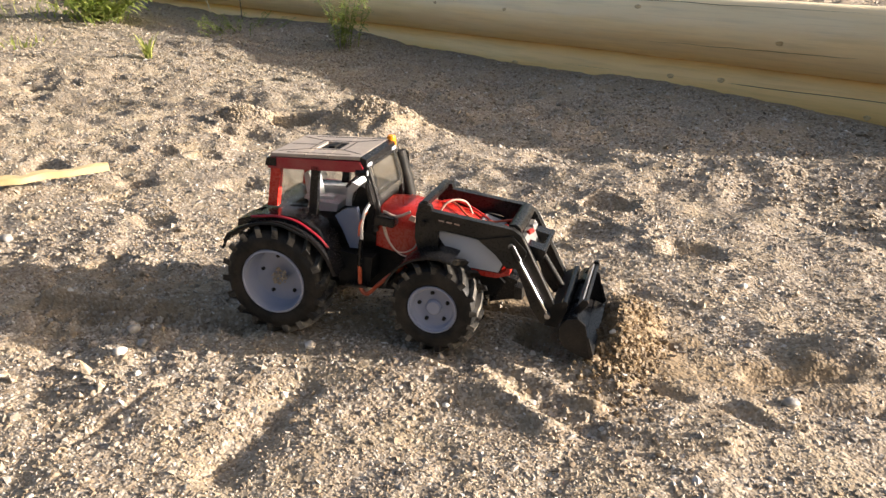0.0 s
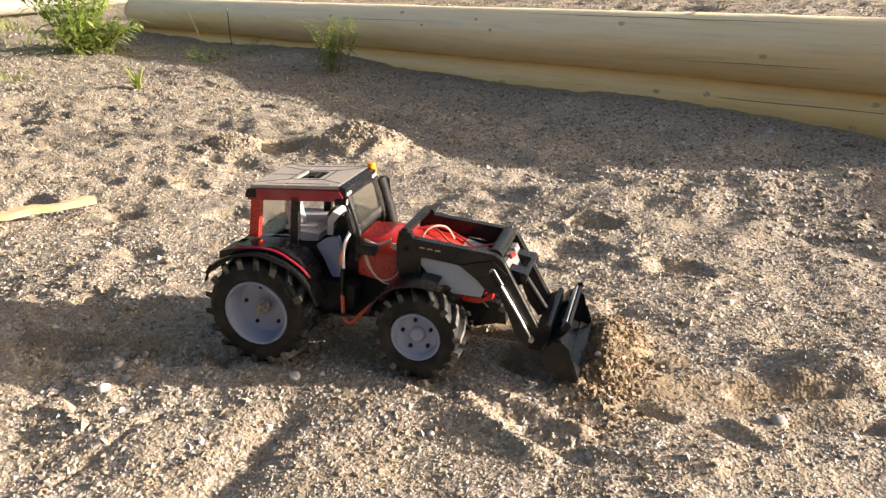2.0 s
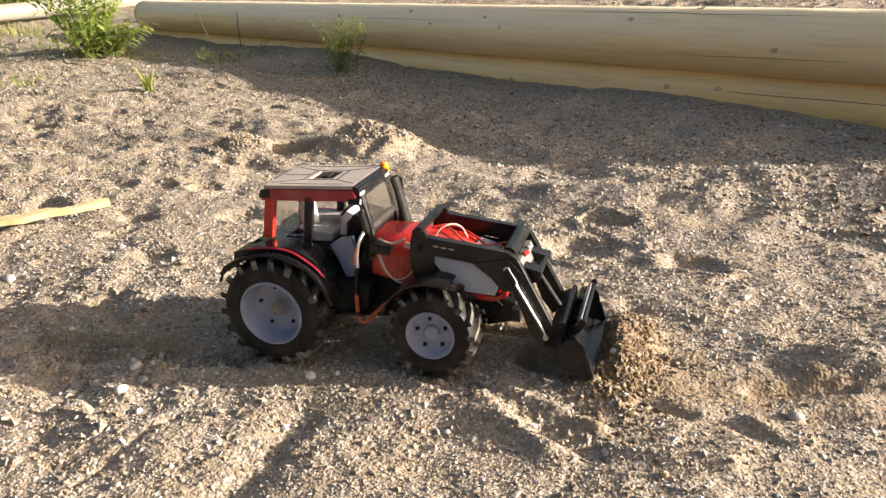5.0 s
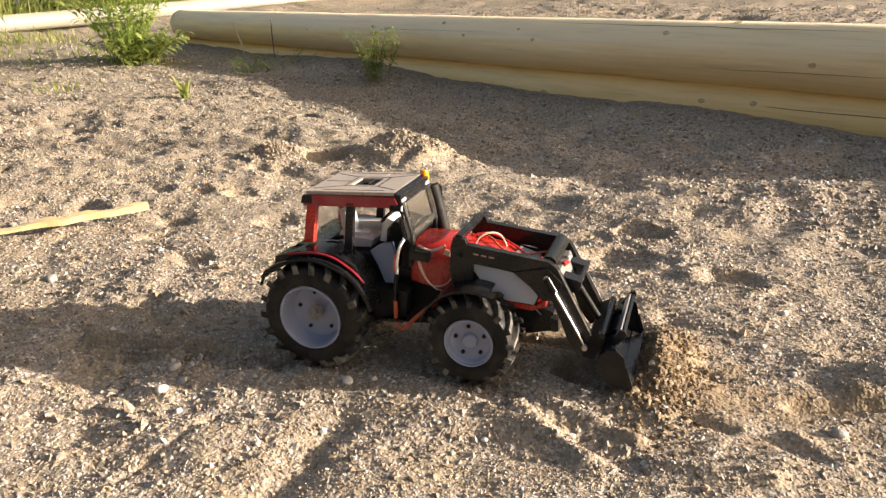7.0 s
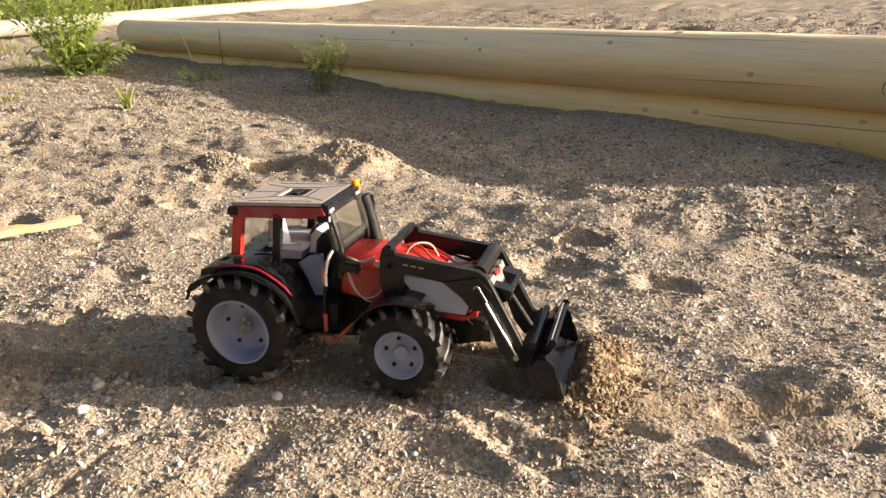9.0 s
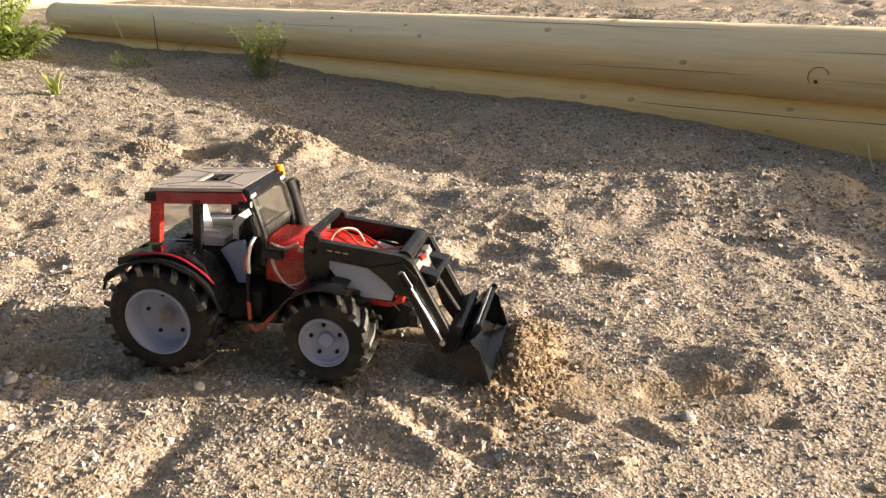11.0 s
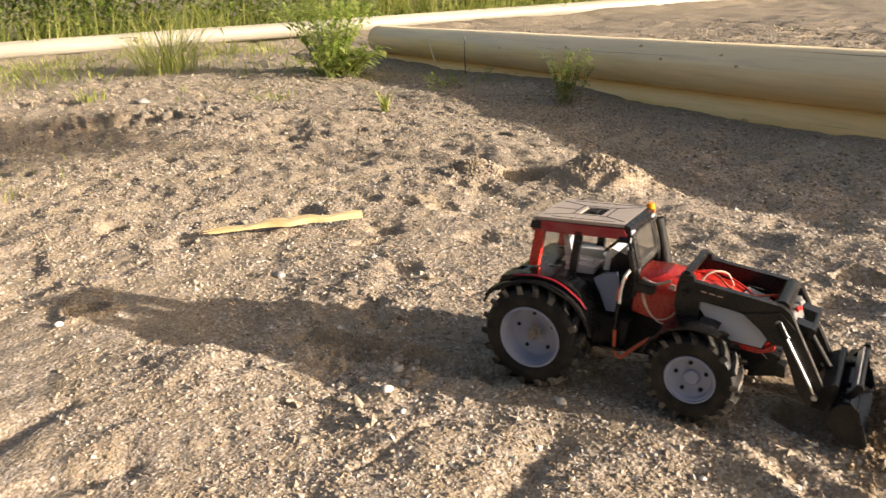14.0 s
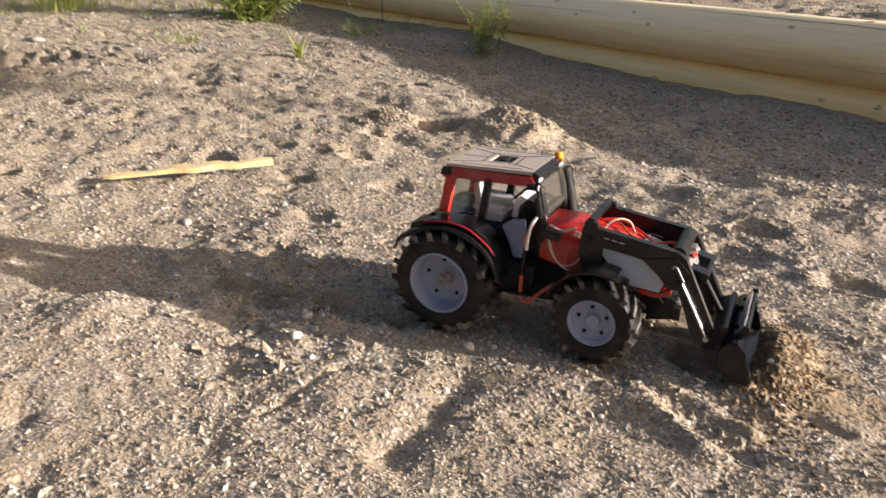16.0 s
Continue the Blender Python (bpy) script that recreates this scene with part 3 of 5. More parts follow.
def well_away(x, y):
    return before_log(x, y) & (np.hypot(x - 0.6, y + 0.4) > 2.4)


MIXED, SCATTERED = "small mixed gravel in white, grey and brown on sand", "scattered gravel and small stones on sand"
stones("gravel", 136000, -0.55, 0.62, -0.45, 0.62, 0.0008, 0.0024, GRAVEL, MIXED, keep=thinned)
stones("gravel", 5000, -0.60, 0.62, -0.50, 0.70, 0.0022, 0.0042, GRAVEL, MIXED, keep=thinned, form=(ICO, ICO_FACES))
stones("gravel", 84000, -1.5, 0.55, -0.5, 1.34, 0.0014, 0.0040, GRAVEL, MIXED, keep=before_log)
stones("gravel", 46000, -2.0, -0.6, -0.75, 0.95, 0.0018, 0.0046, GRAVEL, MIXED, sink=0.15, keep=before_log)
stones("gravel", 42000, -3.3, -1.2, -1.1, 1.34, 0.0026, 0.0064, GRAVEL, MIXED, sink=0.15, keep=before_log)
stones("gravel", 15000, -1.9, 0.6, 0.70, 1.34, 0.0028, 0.0070, GRAVEL, MIXED, sink=0.15, keep=before_log)
stones("gravel", 34000, -5.0, 0.6, -1.6, 4.0, 0.0030, 0.0090, GRAVEL, SCATTERED, keep=well_away)
stones("gravel", 34000, -2.9, 0.7, 1.56, 3.4, 0.0028, 0.0085, GRAVEL, SCATTERED, keep=thinned)

stones("sand_clods", 1100, -0.9, 0.62, -0.48, 0.95, 0.0030, 0.0085, SAND, "small crusted clods of gravelly sand", sink=0.45, keep=thinned, form=(ICO, ICO_FACES))
stones("sand_clods", 1500, -1.8, 0.65, 0.80, 1.33, 0.0040, 0.0110, SAND, "small crusted clods of gravelly sand", sink=0.45, keep=before_log, form=(ICO, ICO_FACES))

stones("gravel", 2400, -0.62, 0.10, -0.32, 0.10, 0.0020, 0.0050, GRAVEL, MIXED)
stones("sand_clods", 420, -0.50, -0.02, -0.26, 0.06, 0.0030, 0.0095, SAND, "small crusted clods of gravelly sand", sink=0.45, form=(ICO, ICO_FACES))


def clods(name, count, centre, along, across, label, coarse=0.95):
    x = rng.normal(0, 1, count) * along
    y = rng.normal(0, 1, count) * across
    wx = centre.x + FORWARD.x * x + LEFTWARD.x * y
    wy = centre.y + FORWARD.y * x + LEFTWARD.y * y
    n = count
    size = 0.0009 * coarse * 4.2 ** (rng.random(n) ** 2.2)
    shape = ICO[None] * rng.uniform(0.6, 1.3, (n, 12, 1)) * size[:, None, None]
    z = ground_height(wx, wy) + size * (0.3 if coarse < 1.4 else -0.1)
    verts = (shape + np.stack([wx, wy, z], -1)[:, None]).reshape(-1, 3)
    faces = (ICO_FACES[None] + (np.arange(n) * 12)[:, None, None]).reshape(-1, 3)
    return tagged(bulk(name, verts, faces, CLOD if coarse < 1.4 else SAND), label, "soil", kind="stuff")


clods("soil_crumbs", 1500, Vector((-0.680, 0.650, 0)), 0.055, 0.040, "crusted sandy crumbs on a dug-up mound", 1.5)
clods("soil_crumbs", 900, Vector((-0.875, 0.440, 0)), 0.036, 0.024, "crusted sandy crumbs on a dug-up mound", 1.5)
clods("soil_crumbs", 5200, TRACTOR + FORWARD * 0.352 + LEFTWARD * 0.010, 0.018, 0.042, "damp brown soil crumbs heaped before the bucket")


def pebble(x, y, size, material, label, squash=0.7):
    bm = bmesh.new()
    bmesh.ops.create_icosphere(bm, subdivisions=2, radius=size)
    for v in bm.verts:
        k = 1 + 0.35 * noise.noise(v.co / size * 1.1 + Vector((x * 50, y * 50, 0)))
        v.co = Vector((v.co.x * k * 1.15, v.co.y * k * 0.9, v.co.z * k * squash))
    ob = finish("pebble", bm, material, smooth=60)
    z = float(ground_height(np.array([x]), np.array([y]))[0])
    ob.matrix_world = pose(x, y, z + size * squash * 0.45, rng.uniform(-12, 12), rng.uniform(-12, 12), rng.uniform(0, 360))
    return tagged(ob, label, "stone", "loose pebbles")


WHITE_LABEL, GREY_LABEL = "small white pebble lying on the sand", "rounded grey stone half sunk in the sand"
pebble(-0.086, -0.160, 0.0062, WHITE_STONE, WHITE_LABEL)
pebble(0.047, -0.014, 0.0062, WHITE_STONE, WHITE_LABEL)
pebble(0.431, 0.253, 0.0065, GREY_STONE, GREY_LABEL)
pebble(-0.265, -0.183, 0.0065, GREY_STONE, GREY_LABEL)
pebble(-0.541, -0.146, 0.0090, GREY_STONE, GREY_LABEL)
pebble(-0.523, -0.479, 0.0065, WHITE_STONE, WHITE_LABEL)
pebble(-0.121, -0.131, 0.0068, GREY_STONE, GREY_LABEL)
pebble(-0.092, -0.134, 0.0060, GREY_STONE, GREY_LABEL)
pebble(-0.046, -0.160, 0.0035, WHITE_STONE, WHITE_LABEL)
pebble(-0.040, 0.270, 0.0050, WHITE_STONE, WHITE_LABEL)
pebble(-0.087, 0.377, 0.0060, WHITE_STONE, WHITE_LABEL)
pebble(-2.618, -0.055, 0.0280, GREY_STONE, GREY_LABEL, 0.35)
pebble(0.29, 0.44, 0.0050, WHITE_STONE, WHITE_LABEL)
pebble(0.27, 0.20, 0.0040, WHITE_STONE, WHITE_LABEL)
for k in range(26):
    pebble(rng.uniform(-0.5, 0.5), rng.uniform(-0.45, 0.6), rng.uniform(0.0028, 0.0044), GREY_STONE if k % 4 else WHITE_STONE, GREY_LABEL if k % 4 else WHITE_LABEL, 0.55)


# ---- border logs ----
def timber(name, p, q, r0, r1, material, label, seed, knots=()):
    """A peeled log from p to q, slightly crooked, with knots at (share along, angle, size)."""
    p, q = Vector(p), Vector(q)
    length = (q - p).length
    rows, sides = max(24, int(length / 0.06)), 48
    verts = []

    def spot(s, a, lift=0.0):
        r = r0 + (r1 - r0) * s
        r *= 1 + 0.022 * noise.noise(Vector((s * length * 1.3, math.cos(a) * 0.7, math.sin(a) * 0.7 + seed)))
        r += 0.0016 * noise.noise(Vector((s * length * 7, math.cos(a) * 5, math.sin(a) * 5 + seed)))
        return Vector((s * length, math.cos(a) * (r + lift), math.sin(a) * (r + lift)))

    for i in range(rows + 1):
        for k in range(sides):
            verts.append(spot(i / rows, 2 * math.pi * k / sides))
    idx = np.arange((rows + 1) * sides).reshape(rows + 1, sides)
    nxt = np.roll(idx, -1, 1)
    faces = np.stack([idx[:-1], idx[1:], nxt[1:], nxt[:-1]], -1).reshape(-1, 4)
    ob = bulk(name, [tuple(v) for v in verts], faces, material, True)
    bm = bmesh.new()
    bm.from_mesh(ob.data)
    bm.verts.ensure_lookup_table()
    bm.faces.new([bm.verts[i] for i in idx[0]])
    bm.faces.new([bm.verts[i] for i in idx[-1][::-1]])
    bmesh.ops.recalc_face_normals(bm, faces=bm.faces)
    bm.to_mesh(ob.data)
    bm.free()
    x_axis = (q - p).normalized()
    y_axis = Vector((0, 0, 1)).cross(x_axis).normalized()
    z_axis = x_axis.cross(y_axis)
    ob.matrix_world = Matrix((x_axis, y_axis, z_axis)).transposed().to_4x4()
    ob.matrix_world.translation = p
    tagged(ob, label, "log", "border logs")
    for share, angle, size in knots:
        a = radians(angle)
        c, out = spot(share, a), Vector((0, math.cos(a), math.sin(a)))
        side = Vector((0, -math.sin(a), math.cos(a)))
        bm = bmesh.new()
        for ring, rise in ((1.0, -0.0005), (0.75, 0.0016), (0.45, 0.0005), (0.0, 0.0008)):
            for k in range(10):
                b = 2 * math.pi * k / 10
                w = ring * size * (0.72 + 0.30 * noise.noise(Vector((math.cos(b) * 0.9 + share * 90, math.sin(b) * 0.9, seed))))
                bm.verts.new(c + Vector((1.55 * w * math.cos(b), 0, 0)) + side * w * math.sin(b) + out * (rise - (w * math.sin(b)) ** 2 / (2 * r0)))
        bm.verts.ensure_lookup_table()
        for ring in range(3):
            for k in range(10):
                m = (k + 1) % 10
                bm.faces.new([bm.verts[i] for i in (ring * 10 + k, ring * 10 + m, ring * 10 + 10 + m, ring * 10 + 10 + k)])
        part("knot", bm, CRACK if material is TIMBER_FAR else KNOT, ob, "dark knot in the wood")
    ob["r0"], ob["r1"], ob["long"] = r0, r1, length
    return ob


def check(log, s0, s1, angle0, angle1, width, seed):
    """A drying crack along a log, from one share to another."""
    pts, length = [], log["long"]
    for i in range(25):
        s = s0 + (s1 - s0) * i / 24
        a = radians(angle0 + (angle1 - angle0) * i / 24 + 2.2 * noise.noise(Vector((i * 0.35, seed, 0))))
        r = (log["r0"] + (log["r1"] - log["r0"]) * s)
        pts.append((s * length, math.cos(a) * (r + 0.0002), math.sin(a) * (r + 0.0002)))
    part("crack", tube(bmesh.new(), pts, [width * math.sin(math.pi * (i + 0.6) / 25.2) for i in range(25)], 5), CRACK, log, "dark drying crack")


def share(x, x0=-3.62, x1=2.6):
    return (x - x0) / (x1 - x0)


upper = timber("log", (-3.62, LOG_Y, log_z(-3.62) + 0.001), (2.6, LOG_Y, log_z(2.6) - 0.004), 0.0737, 0.082, TIMBER_UP,
               "upper peeled round log, weathered beige with knots", 3,
               ((share(-1.365), 130, 0.008), (share(-1.247), 162, 0.007), (share(-1.012), 142, 0.0065), (share(-0.942), 165, 0.008), (share(-0.496), 138, 0.009),
                (share(-0.326), 100, 0.012), (share(-0.111), 183, 0.0085), (share(-1.75), 150, 0.008), (share(-2.2), 168, 0.007)))
check(upper, share(-0.45), share(0.14), 201, 194.3, 0.0005, 1)
check(upper, share(0.20), share(0.9), 195, 197, 0.0005, 4)
check(upper, share(-2.0), share(-1.1), 158, 152, 0.0005, 2)
check(upper, share(0.10), share(1.2), 154.5, 150, 0.0009, 5)
check(upper, share(-0.9), share(0.05), 120, 122, 0.0006, 6)
# the large knot: a dark ring with a dark core
for ring_size, ring_width, at, turn in ((0.021, 0.0008, 0.184, 192), (0.0022, 0.0022, 0.179, 199)):
    loop = []
    for k in range(25):
        a = radians(20 + 200 * k / 24) if ring_size > 0.01 else radians(360 * k / 24)
        s, ang = share(at + ring_size * math.cos(a)), radians(turn) - ring_size * math.sin(a) / 0.078
        r = upper["r0"] + (upper["r1"] - upper["r0"]) * s + 0.0008
        loop.append((s * upper["long"], r * math.cos(ang), r * math.sin(ang)))
    part("knot_ring", tube(bmesh.new(), loop, ring_width, 5), CRACK, upper, "dark ring of a large knot")
lower = timber("log", (-3.62, LOG_Y + 0.018, log_z(-3.62) - 0.146), (2.6, LOG_Y + 0.018, log_z(2.6) - 0.146), 0.0794, 0.086, TIMBER_LOW,
               "lower yellowish round log half buried in sand", 8,
               ((share(-0.905), 172, 0.013), (share(-0.382), 156, 0.009), (share(-0.246), 152, 0.009), (share(0.097), 178, 0.008), (share(0.129), 142, 0.009), (share(-1.6), 160, 0.010)))
check(lower, share(-0.75), share(0.9), 160, 147, 0.0009, 3)
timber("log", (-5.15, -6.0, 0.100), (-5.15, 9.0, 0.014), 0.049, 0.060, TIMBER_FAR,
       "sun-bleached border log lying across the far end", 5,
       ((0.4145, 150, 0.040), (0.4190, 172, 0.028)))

# ---- split lath on the sand ----
bm = bmesh.new()
L = 0.275
rows = 14
for i in range(rows + 1):
    s = i / rows
    w = 0.0150 * min(1.0, 0.30 + 1.7 * s) * (1 - 0.6 * max(0.0, s - 0.45)) * (1 + 0.22 * noise.noise(Vector((s * 5, 1, 0)))) + 0.002
    h = 0.010 * min(1.0, 0.35 + 1.6 * s) * (1 + 0.35 * noise.noise(Vector((s * 6, 4, 0))))
    bend = 0.006 * math.sin(s * 5) + 0.008 * noise.noise(Vector((s * 7, 8, 0)))
    for u, v in ((-1, 0.0), (-0.7, 0.9), (0.1, 1.1), (1, 0.35), (0.8, 0.0)):
        bm.verts.new((s * L - L / 2, u * w + bend, v * h * (1 + 0.5 * noise.noise(Vector((s * 9, u, 3))))))
bm.verts.ensure_lookup_table()
for i in range(rows):
    for k in range(5):
        m = (k + 1) % 5
        bm.faces.new([bm.verts[j] for j in (i * 5 + k, i * 5 + m, i * 5 + 5 + m, i * 5 + 5 + k)])
bm.faces.new([bm.verts[k] for k in range(5)])
bm.faces.new([bm.verts[rows * 5 + k] for k in range(4, -1, -1)])
lath = finish("wooden_stick", bm, SPLIT, smooth=30)
lath.matrix_world = pose(-0.732, -0.064, 0.008, 0, -1.5, 72)
tagged(lath, "pale yellow split wooden stick lying on gravel", "stick")
for k in range(4):
    splinter = tube(bmesh.new(), [(-L / 2 + 0.07, -0.008 + 0.004 * k, 0.003), (-L / 2 + 0.02, -0.009 + 0.005 * k, 0.003 + 0.001 * k), (-L / 2 - 0.010 - 0.012 * (k % 2), -0.013 + 0.0065 * k, 0.003)], [0.0030, 0.0026, 0.0008], 5)
    part("splinter", splinter, SPLIT, lath)


# ---- plants ----
def leaf_cloud(stems, leaf, width, per_stem, droop, start=0.15, spread_out=0.9):
    """Leaves as bent, pointed blades set along stems; returns vertices and quads."""
    verts, faces = [], []
    for stem in stems:
        line = [Vector(p) for p in stem]
        for k in range(per_stem):
            s = start + (1 - start) * (k + rng.random()) / per_stem
            f = s * (len(line) - 1)
            i = min(int(f), len(line) - 2)
            p = line[i].lerp(line[i + 1], f - i)
            a = rng.uniform(0, 6.283)
            d = Vector((math.cos(a) * spread_out, math.sin(a) * spread_out, rng.uniform(0.1, 0.8))).normalized()
            n = d.cross(Vector((0, 0, 1))).normalized()
            size = leaf * rng.uniform(0.55, 1.15)
            w = width * size / leaf
            base = len(verts)
            for t, ww in ((0.0, 0.12), (0.35, 1.0), (0.7, 0.75), (1.0, 0.05)):
                c = p + d * size * t + Vector((0, 0, -droop * size * t * t))
                fold = Vector((0, 0, 0.18 * w * ww))
                verts += [c - n * w * ww / 2 + fold, c + n * w * ww / 2 + fold]
            faces += [(base + j, base + j + 1, base + j + 3, base + j + 2) for j in (0, 2, 4)]
    return verts, faces


def stem_lines(count, height, lean, base=0.02):
    lines = []
    for _ in range(count):
        a, b = rng.uniform(0, 6.283), rng.uniform(0, base)
        tip = lean * rng.uniform(0.3, 1.0)
        h = height * rng.uniform(0.55, 1.0)
        lines.append([(b * math.cos(a) + tip * t ** 1.5 * math.cos(a), b * math.sin(a) + tip * t ** 1.5 * math.sin(a), h * t * (1 - 0.12 * t)) for t in (0, 0.3, 0.6, 0.85, 1)])
    return lines


def weed(name, x, y, count, height, lean, leaf, width, per_stem, label, material=LEAF, base=0.02, droop=0.5, stem=0.0022, outward=0.9):
    lines = stem_lines(count, height, lean, base)
    thing = new(name)
    z = float(ground_height(np.array([x]), np.array([y]))[0])
    thing.matrix_world = pose(x, y, z - 0.004)
    for line in lines:
        part("stem", tube(bmesh.new(), line, [stem, stem * 0.9, stem * 0.7, stem * 0.5, stem * 0.3], 5), material, thing)
    v, f = leaf_cloud(lines, leaf, width, per_stem, droop, 0.12, outward)
    leaves = bulk("foliage", [tuple(p) for p in v], f, material, True)
    leaves.parent = thing
    tagged(leaves, kind="stuff")
    return tagged(thing, label, "plant")


def grass_clump(name, x, y, count, height, lean, label, base=0.03, width=0.004):
    verts, faces = [], []
    for _ in range(count):
        a, r = rng.uniform(0, 6.283), base * math.sqrt(rng.random())
        h, tip = height * rng.uniform(0.45, 1.0), lean * rng.uniform(0.2, 1.0)
        w = width * rng.uniform(0.6, 1.2)
        b = a + rng.uniform(-0.8, 0.8)
        n = Vector((-math.sin(b), math.cos(b), 0))
        start = len(verts)
        for t, ww in ((0, 0.8), (0.35, 1), (0.7, 0.7), (1, 0.06)):
            c = Vector((r * math.cos(a) + tip * t * t * math.cos(b), r * math.sin(a) + tip * t * t * math.sin(b), h * (t - 0.15 * t * t * tip / lean)))
            verts += [c - n * w * ww / 2, c + n * w * ww / 2]
        faces += [(start + j, start + j + 1, start + j + 3, start + j + 2) for j in (0, 2, 4)]
    ob = bulk(name, [tuple(p) for p in verts], faces, GRASS, True)
    z = float(ground_height(np.array([x]), np.array([y]))[0])
    ob.matrix_world = pose(x, y, z - 0.003)
    return tagged(ob, label, "grass", kind="stuff")


weed("leafy_weed", -2.93, 0.86, 52, 0.46, 0.25, 0.066, 0.017, 20, "bushy bright green weed growing beside the log", base=0.09, outward=0.55)
weed("leafy_weed", -2.84, 0.88, 32, 0.17, 0.20, 0.070, 0.026, 10, "low dark green weed at the foot of the log", material=HERB, base=0.14)
weed("feathery_weed", -1.50, 1.16, 18, 0.22, 0.09, 0.034, 0.006, 34, "feathery green herb standing against the log", material=HERB, base=0.060, stem=0.0012)
weed("feathery_weed", -2.10, 1.12, 30, 0.075, 0.10, 0.022, 0.004, 26, "sparse low herb in the shade of the log", material=HERB, base=0.16, stem=0.0008)
grass_clump("grass_tuft", -1.74, 0.60, 16, 0.11, 0.05, "small green grass tuft in open sand", 0.012, 0.010)
grass_clump("grass_clump", -3.55, 0.20, 220, 0.34, 0.30, "tall yellow-green grass clump on sand", 0.15, 0.0042)
grass_clump("grass_clump", -4.55, 0.75, 120, 0.10, 0.10, "thin grass growing along the far log", 0.25, 0.006)
grass_clump("grass_clump", -4.60, -0.35, 120, 0.10, 0.10, "thin grass growing along the far log", 0.25, 0.006)
grass_clump("grass_clump", -4.75, -1.3, 120, 0.10, 0.10, "thin grass growing along the far log", 0.3, 0.006)
grass_clump("grass_clump", -4.05, -0.75, 90, 0.10, 0.08, "short sparse grass on sand", 0.28, 0.006)
grass_clump("grass_clump", -3.75, -0.35, 70, 0.09, 0.08, "short sparse grass on sand", 0.25, 0.006)
grass_clump("grass_clump", -2.75, -0.23, 26, 0.08, 0.05, "short sparse grass on sand", 0.05, 0.006)
grass_clump("grass_clump", -2.35, 0.42, 30, 0.05, 0.05, "short sparse grass on sand", 0.10, 0.005)
grass_clump("grass_clump", -1.35, -0.55, 26, 0.035, 0.04, "short sparse grass on sand", 0.05, 0.004)
for gx0, gy0, count in ((-4.4, -1.9, 60), (-4.1, -1.3, 50), (-3.6, -0.9, 40), (-3.2, -0.5, 30), (-4.5, 0.3, 60), (-3.9, 0.6, 40), (-3.3, 0.55, 24), (-2.9, -0.8, 24), (-2.6, 0.15, 18), (-3.9, -0.1, 40), (-1.9, -0.75, 16), (-1.55, -0.35, 14)):
    grass_clump("grass_clump", gx0, gy0, count, 0.06, 0.07, "short sparse grass on sand", 0.24, 0.0045)
for gx0, gy0, count in ((-4.55, -0.9, 130), (-4.3, -0.5, 120), (-4.05, -0.2, 100), (-4.65, 0.0, 130), (-4.4, 0.55, 110), (-3.8, 0.35, 70), (-4.0, -1.1, 90), (-3.7, -0.65, 70), (-3.45, -0.15, 60), (-3.2, 0.75, 60)):
    grass_clump("grass_clump", gx0, gy0, count, 0.055, 0.08, "short sparse green grass on sand", 0.28, 0.006)
grass_clump("grass_clump", -4.2, 0.95, 60, 0.10, 0.10, "thin grass growing along the far log", 0.2, 0.006)

stalk = finish("dry_stalk", tube(bmesh.new(), curve([(-2.68, 1.30, 0.0), (-2.72, 1.31, 0.04), (-2.82, 1.33, 0.12)]), 0.0035, 6), STRAW)
tagged(stalk, "pale dry stalk leaning on the log", "stalk")
stalk2 = finish("dry_stalk", tube(bmesh.new(), curve([(-2.40, 1.30, -0.01), (-2.42, 1.31, 0.07), (-2.45, 1.33, 0.15)]), 0.0022, 6), BARK)
tagged(stalk2, "thin dark stalk standing before the log", "stalk")

stalk3 = finish("dry_stalk", tube(bmesh.new(), curve([(0.306, 1.318, 0.020), (0.318, 1.30, -0.004), (0.345, 1.28, -0.045)]), 0.0016, 6), STRAW)
tagged(stalk3, "pale dry stalk lying against the log", "stalk")

straw = finish("dry_stalk", tube(bmesh.new(), curve([(0.262, 1.325, 0.010), (0.276, 1.31, 0.010), (0.300, 1.30, -0.010)]), 0.0013, 6), STRAW)
tagged(straw, "thin curled dry straw on the sand", "stalk")

# ---- thicket beyond the far log ----
lines = []
for k in range(4600):
    x, y = -5.36 - (3.2 * rng.random() ** 1.3 if k % 2 else 0.7 * rng.random()), rng.uniform(-5.5, 10)
    h = (0.46 + 0.55 * rng.random() + 0.36 * (-5.38 - x)) * (0.7 + 0.6 * float(value_noise(np.array([x]), np.array([y]), 0.8, 31)[0] + 0.5))
    a, t = rng.uniform(0, 6.283), 0.25 * rng.random()
    lines.append([(x + t * s * s * math.cos(a), y + t * s * s * math.sin(a), h * s) for s in (0, 0.4, 0.75, 1)])
v, f = leaf_cloud(lines, 0.095, 0.030, 17, 0.6, 0.03)
thicket = bulk("thicket", [tuple(p) for p in v], f, THICKET, True)
tagged(thicket, "dense green thicket of weeds and young shrubs", "bushes", kind="stuff")

for gx0, gy0 in [(gx, gy) for gx in (-5.42, -5.62) for gy in np.arange(-3.2, 7.5, 0.42)]:
    grass_clump("grass_clump", gx0 + rng.uniform(-0.06, 0.06), gy0 + rng.uniform(-0.15, 0.15), 90, 0.42, 0.26, "tall wild grass at the edge of the thicket", 0.24, 0.007)


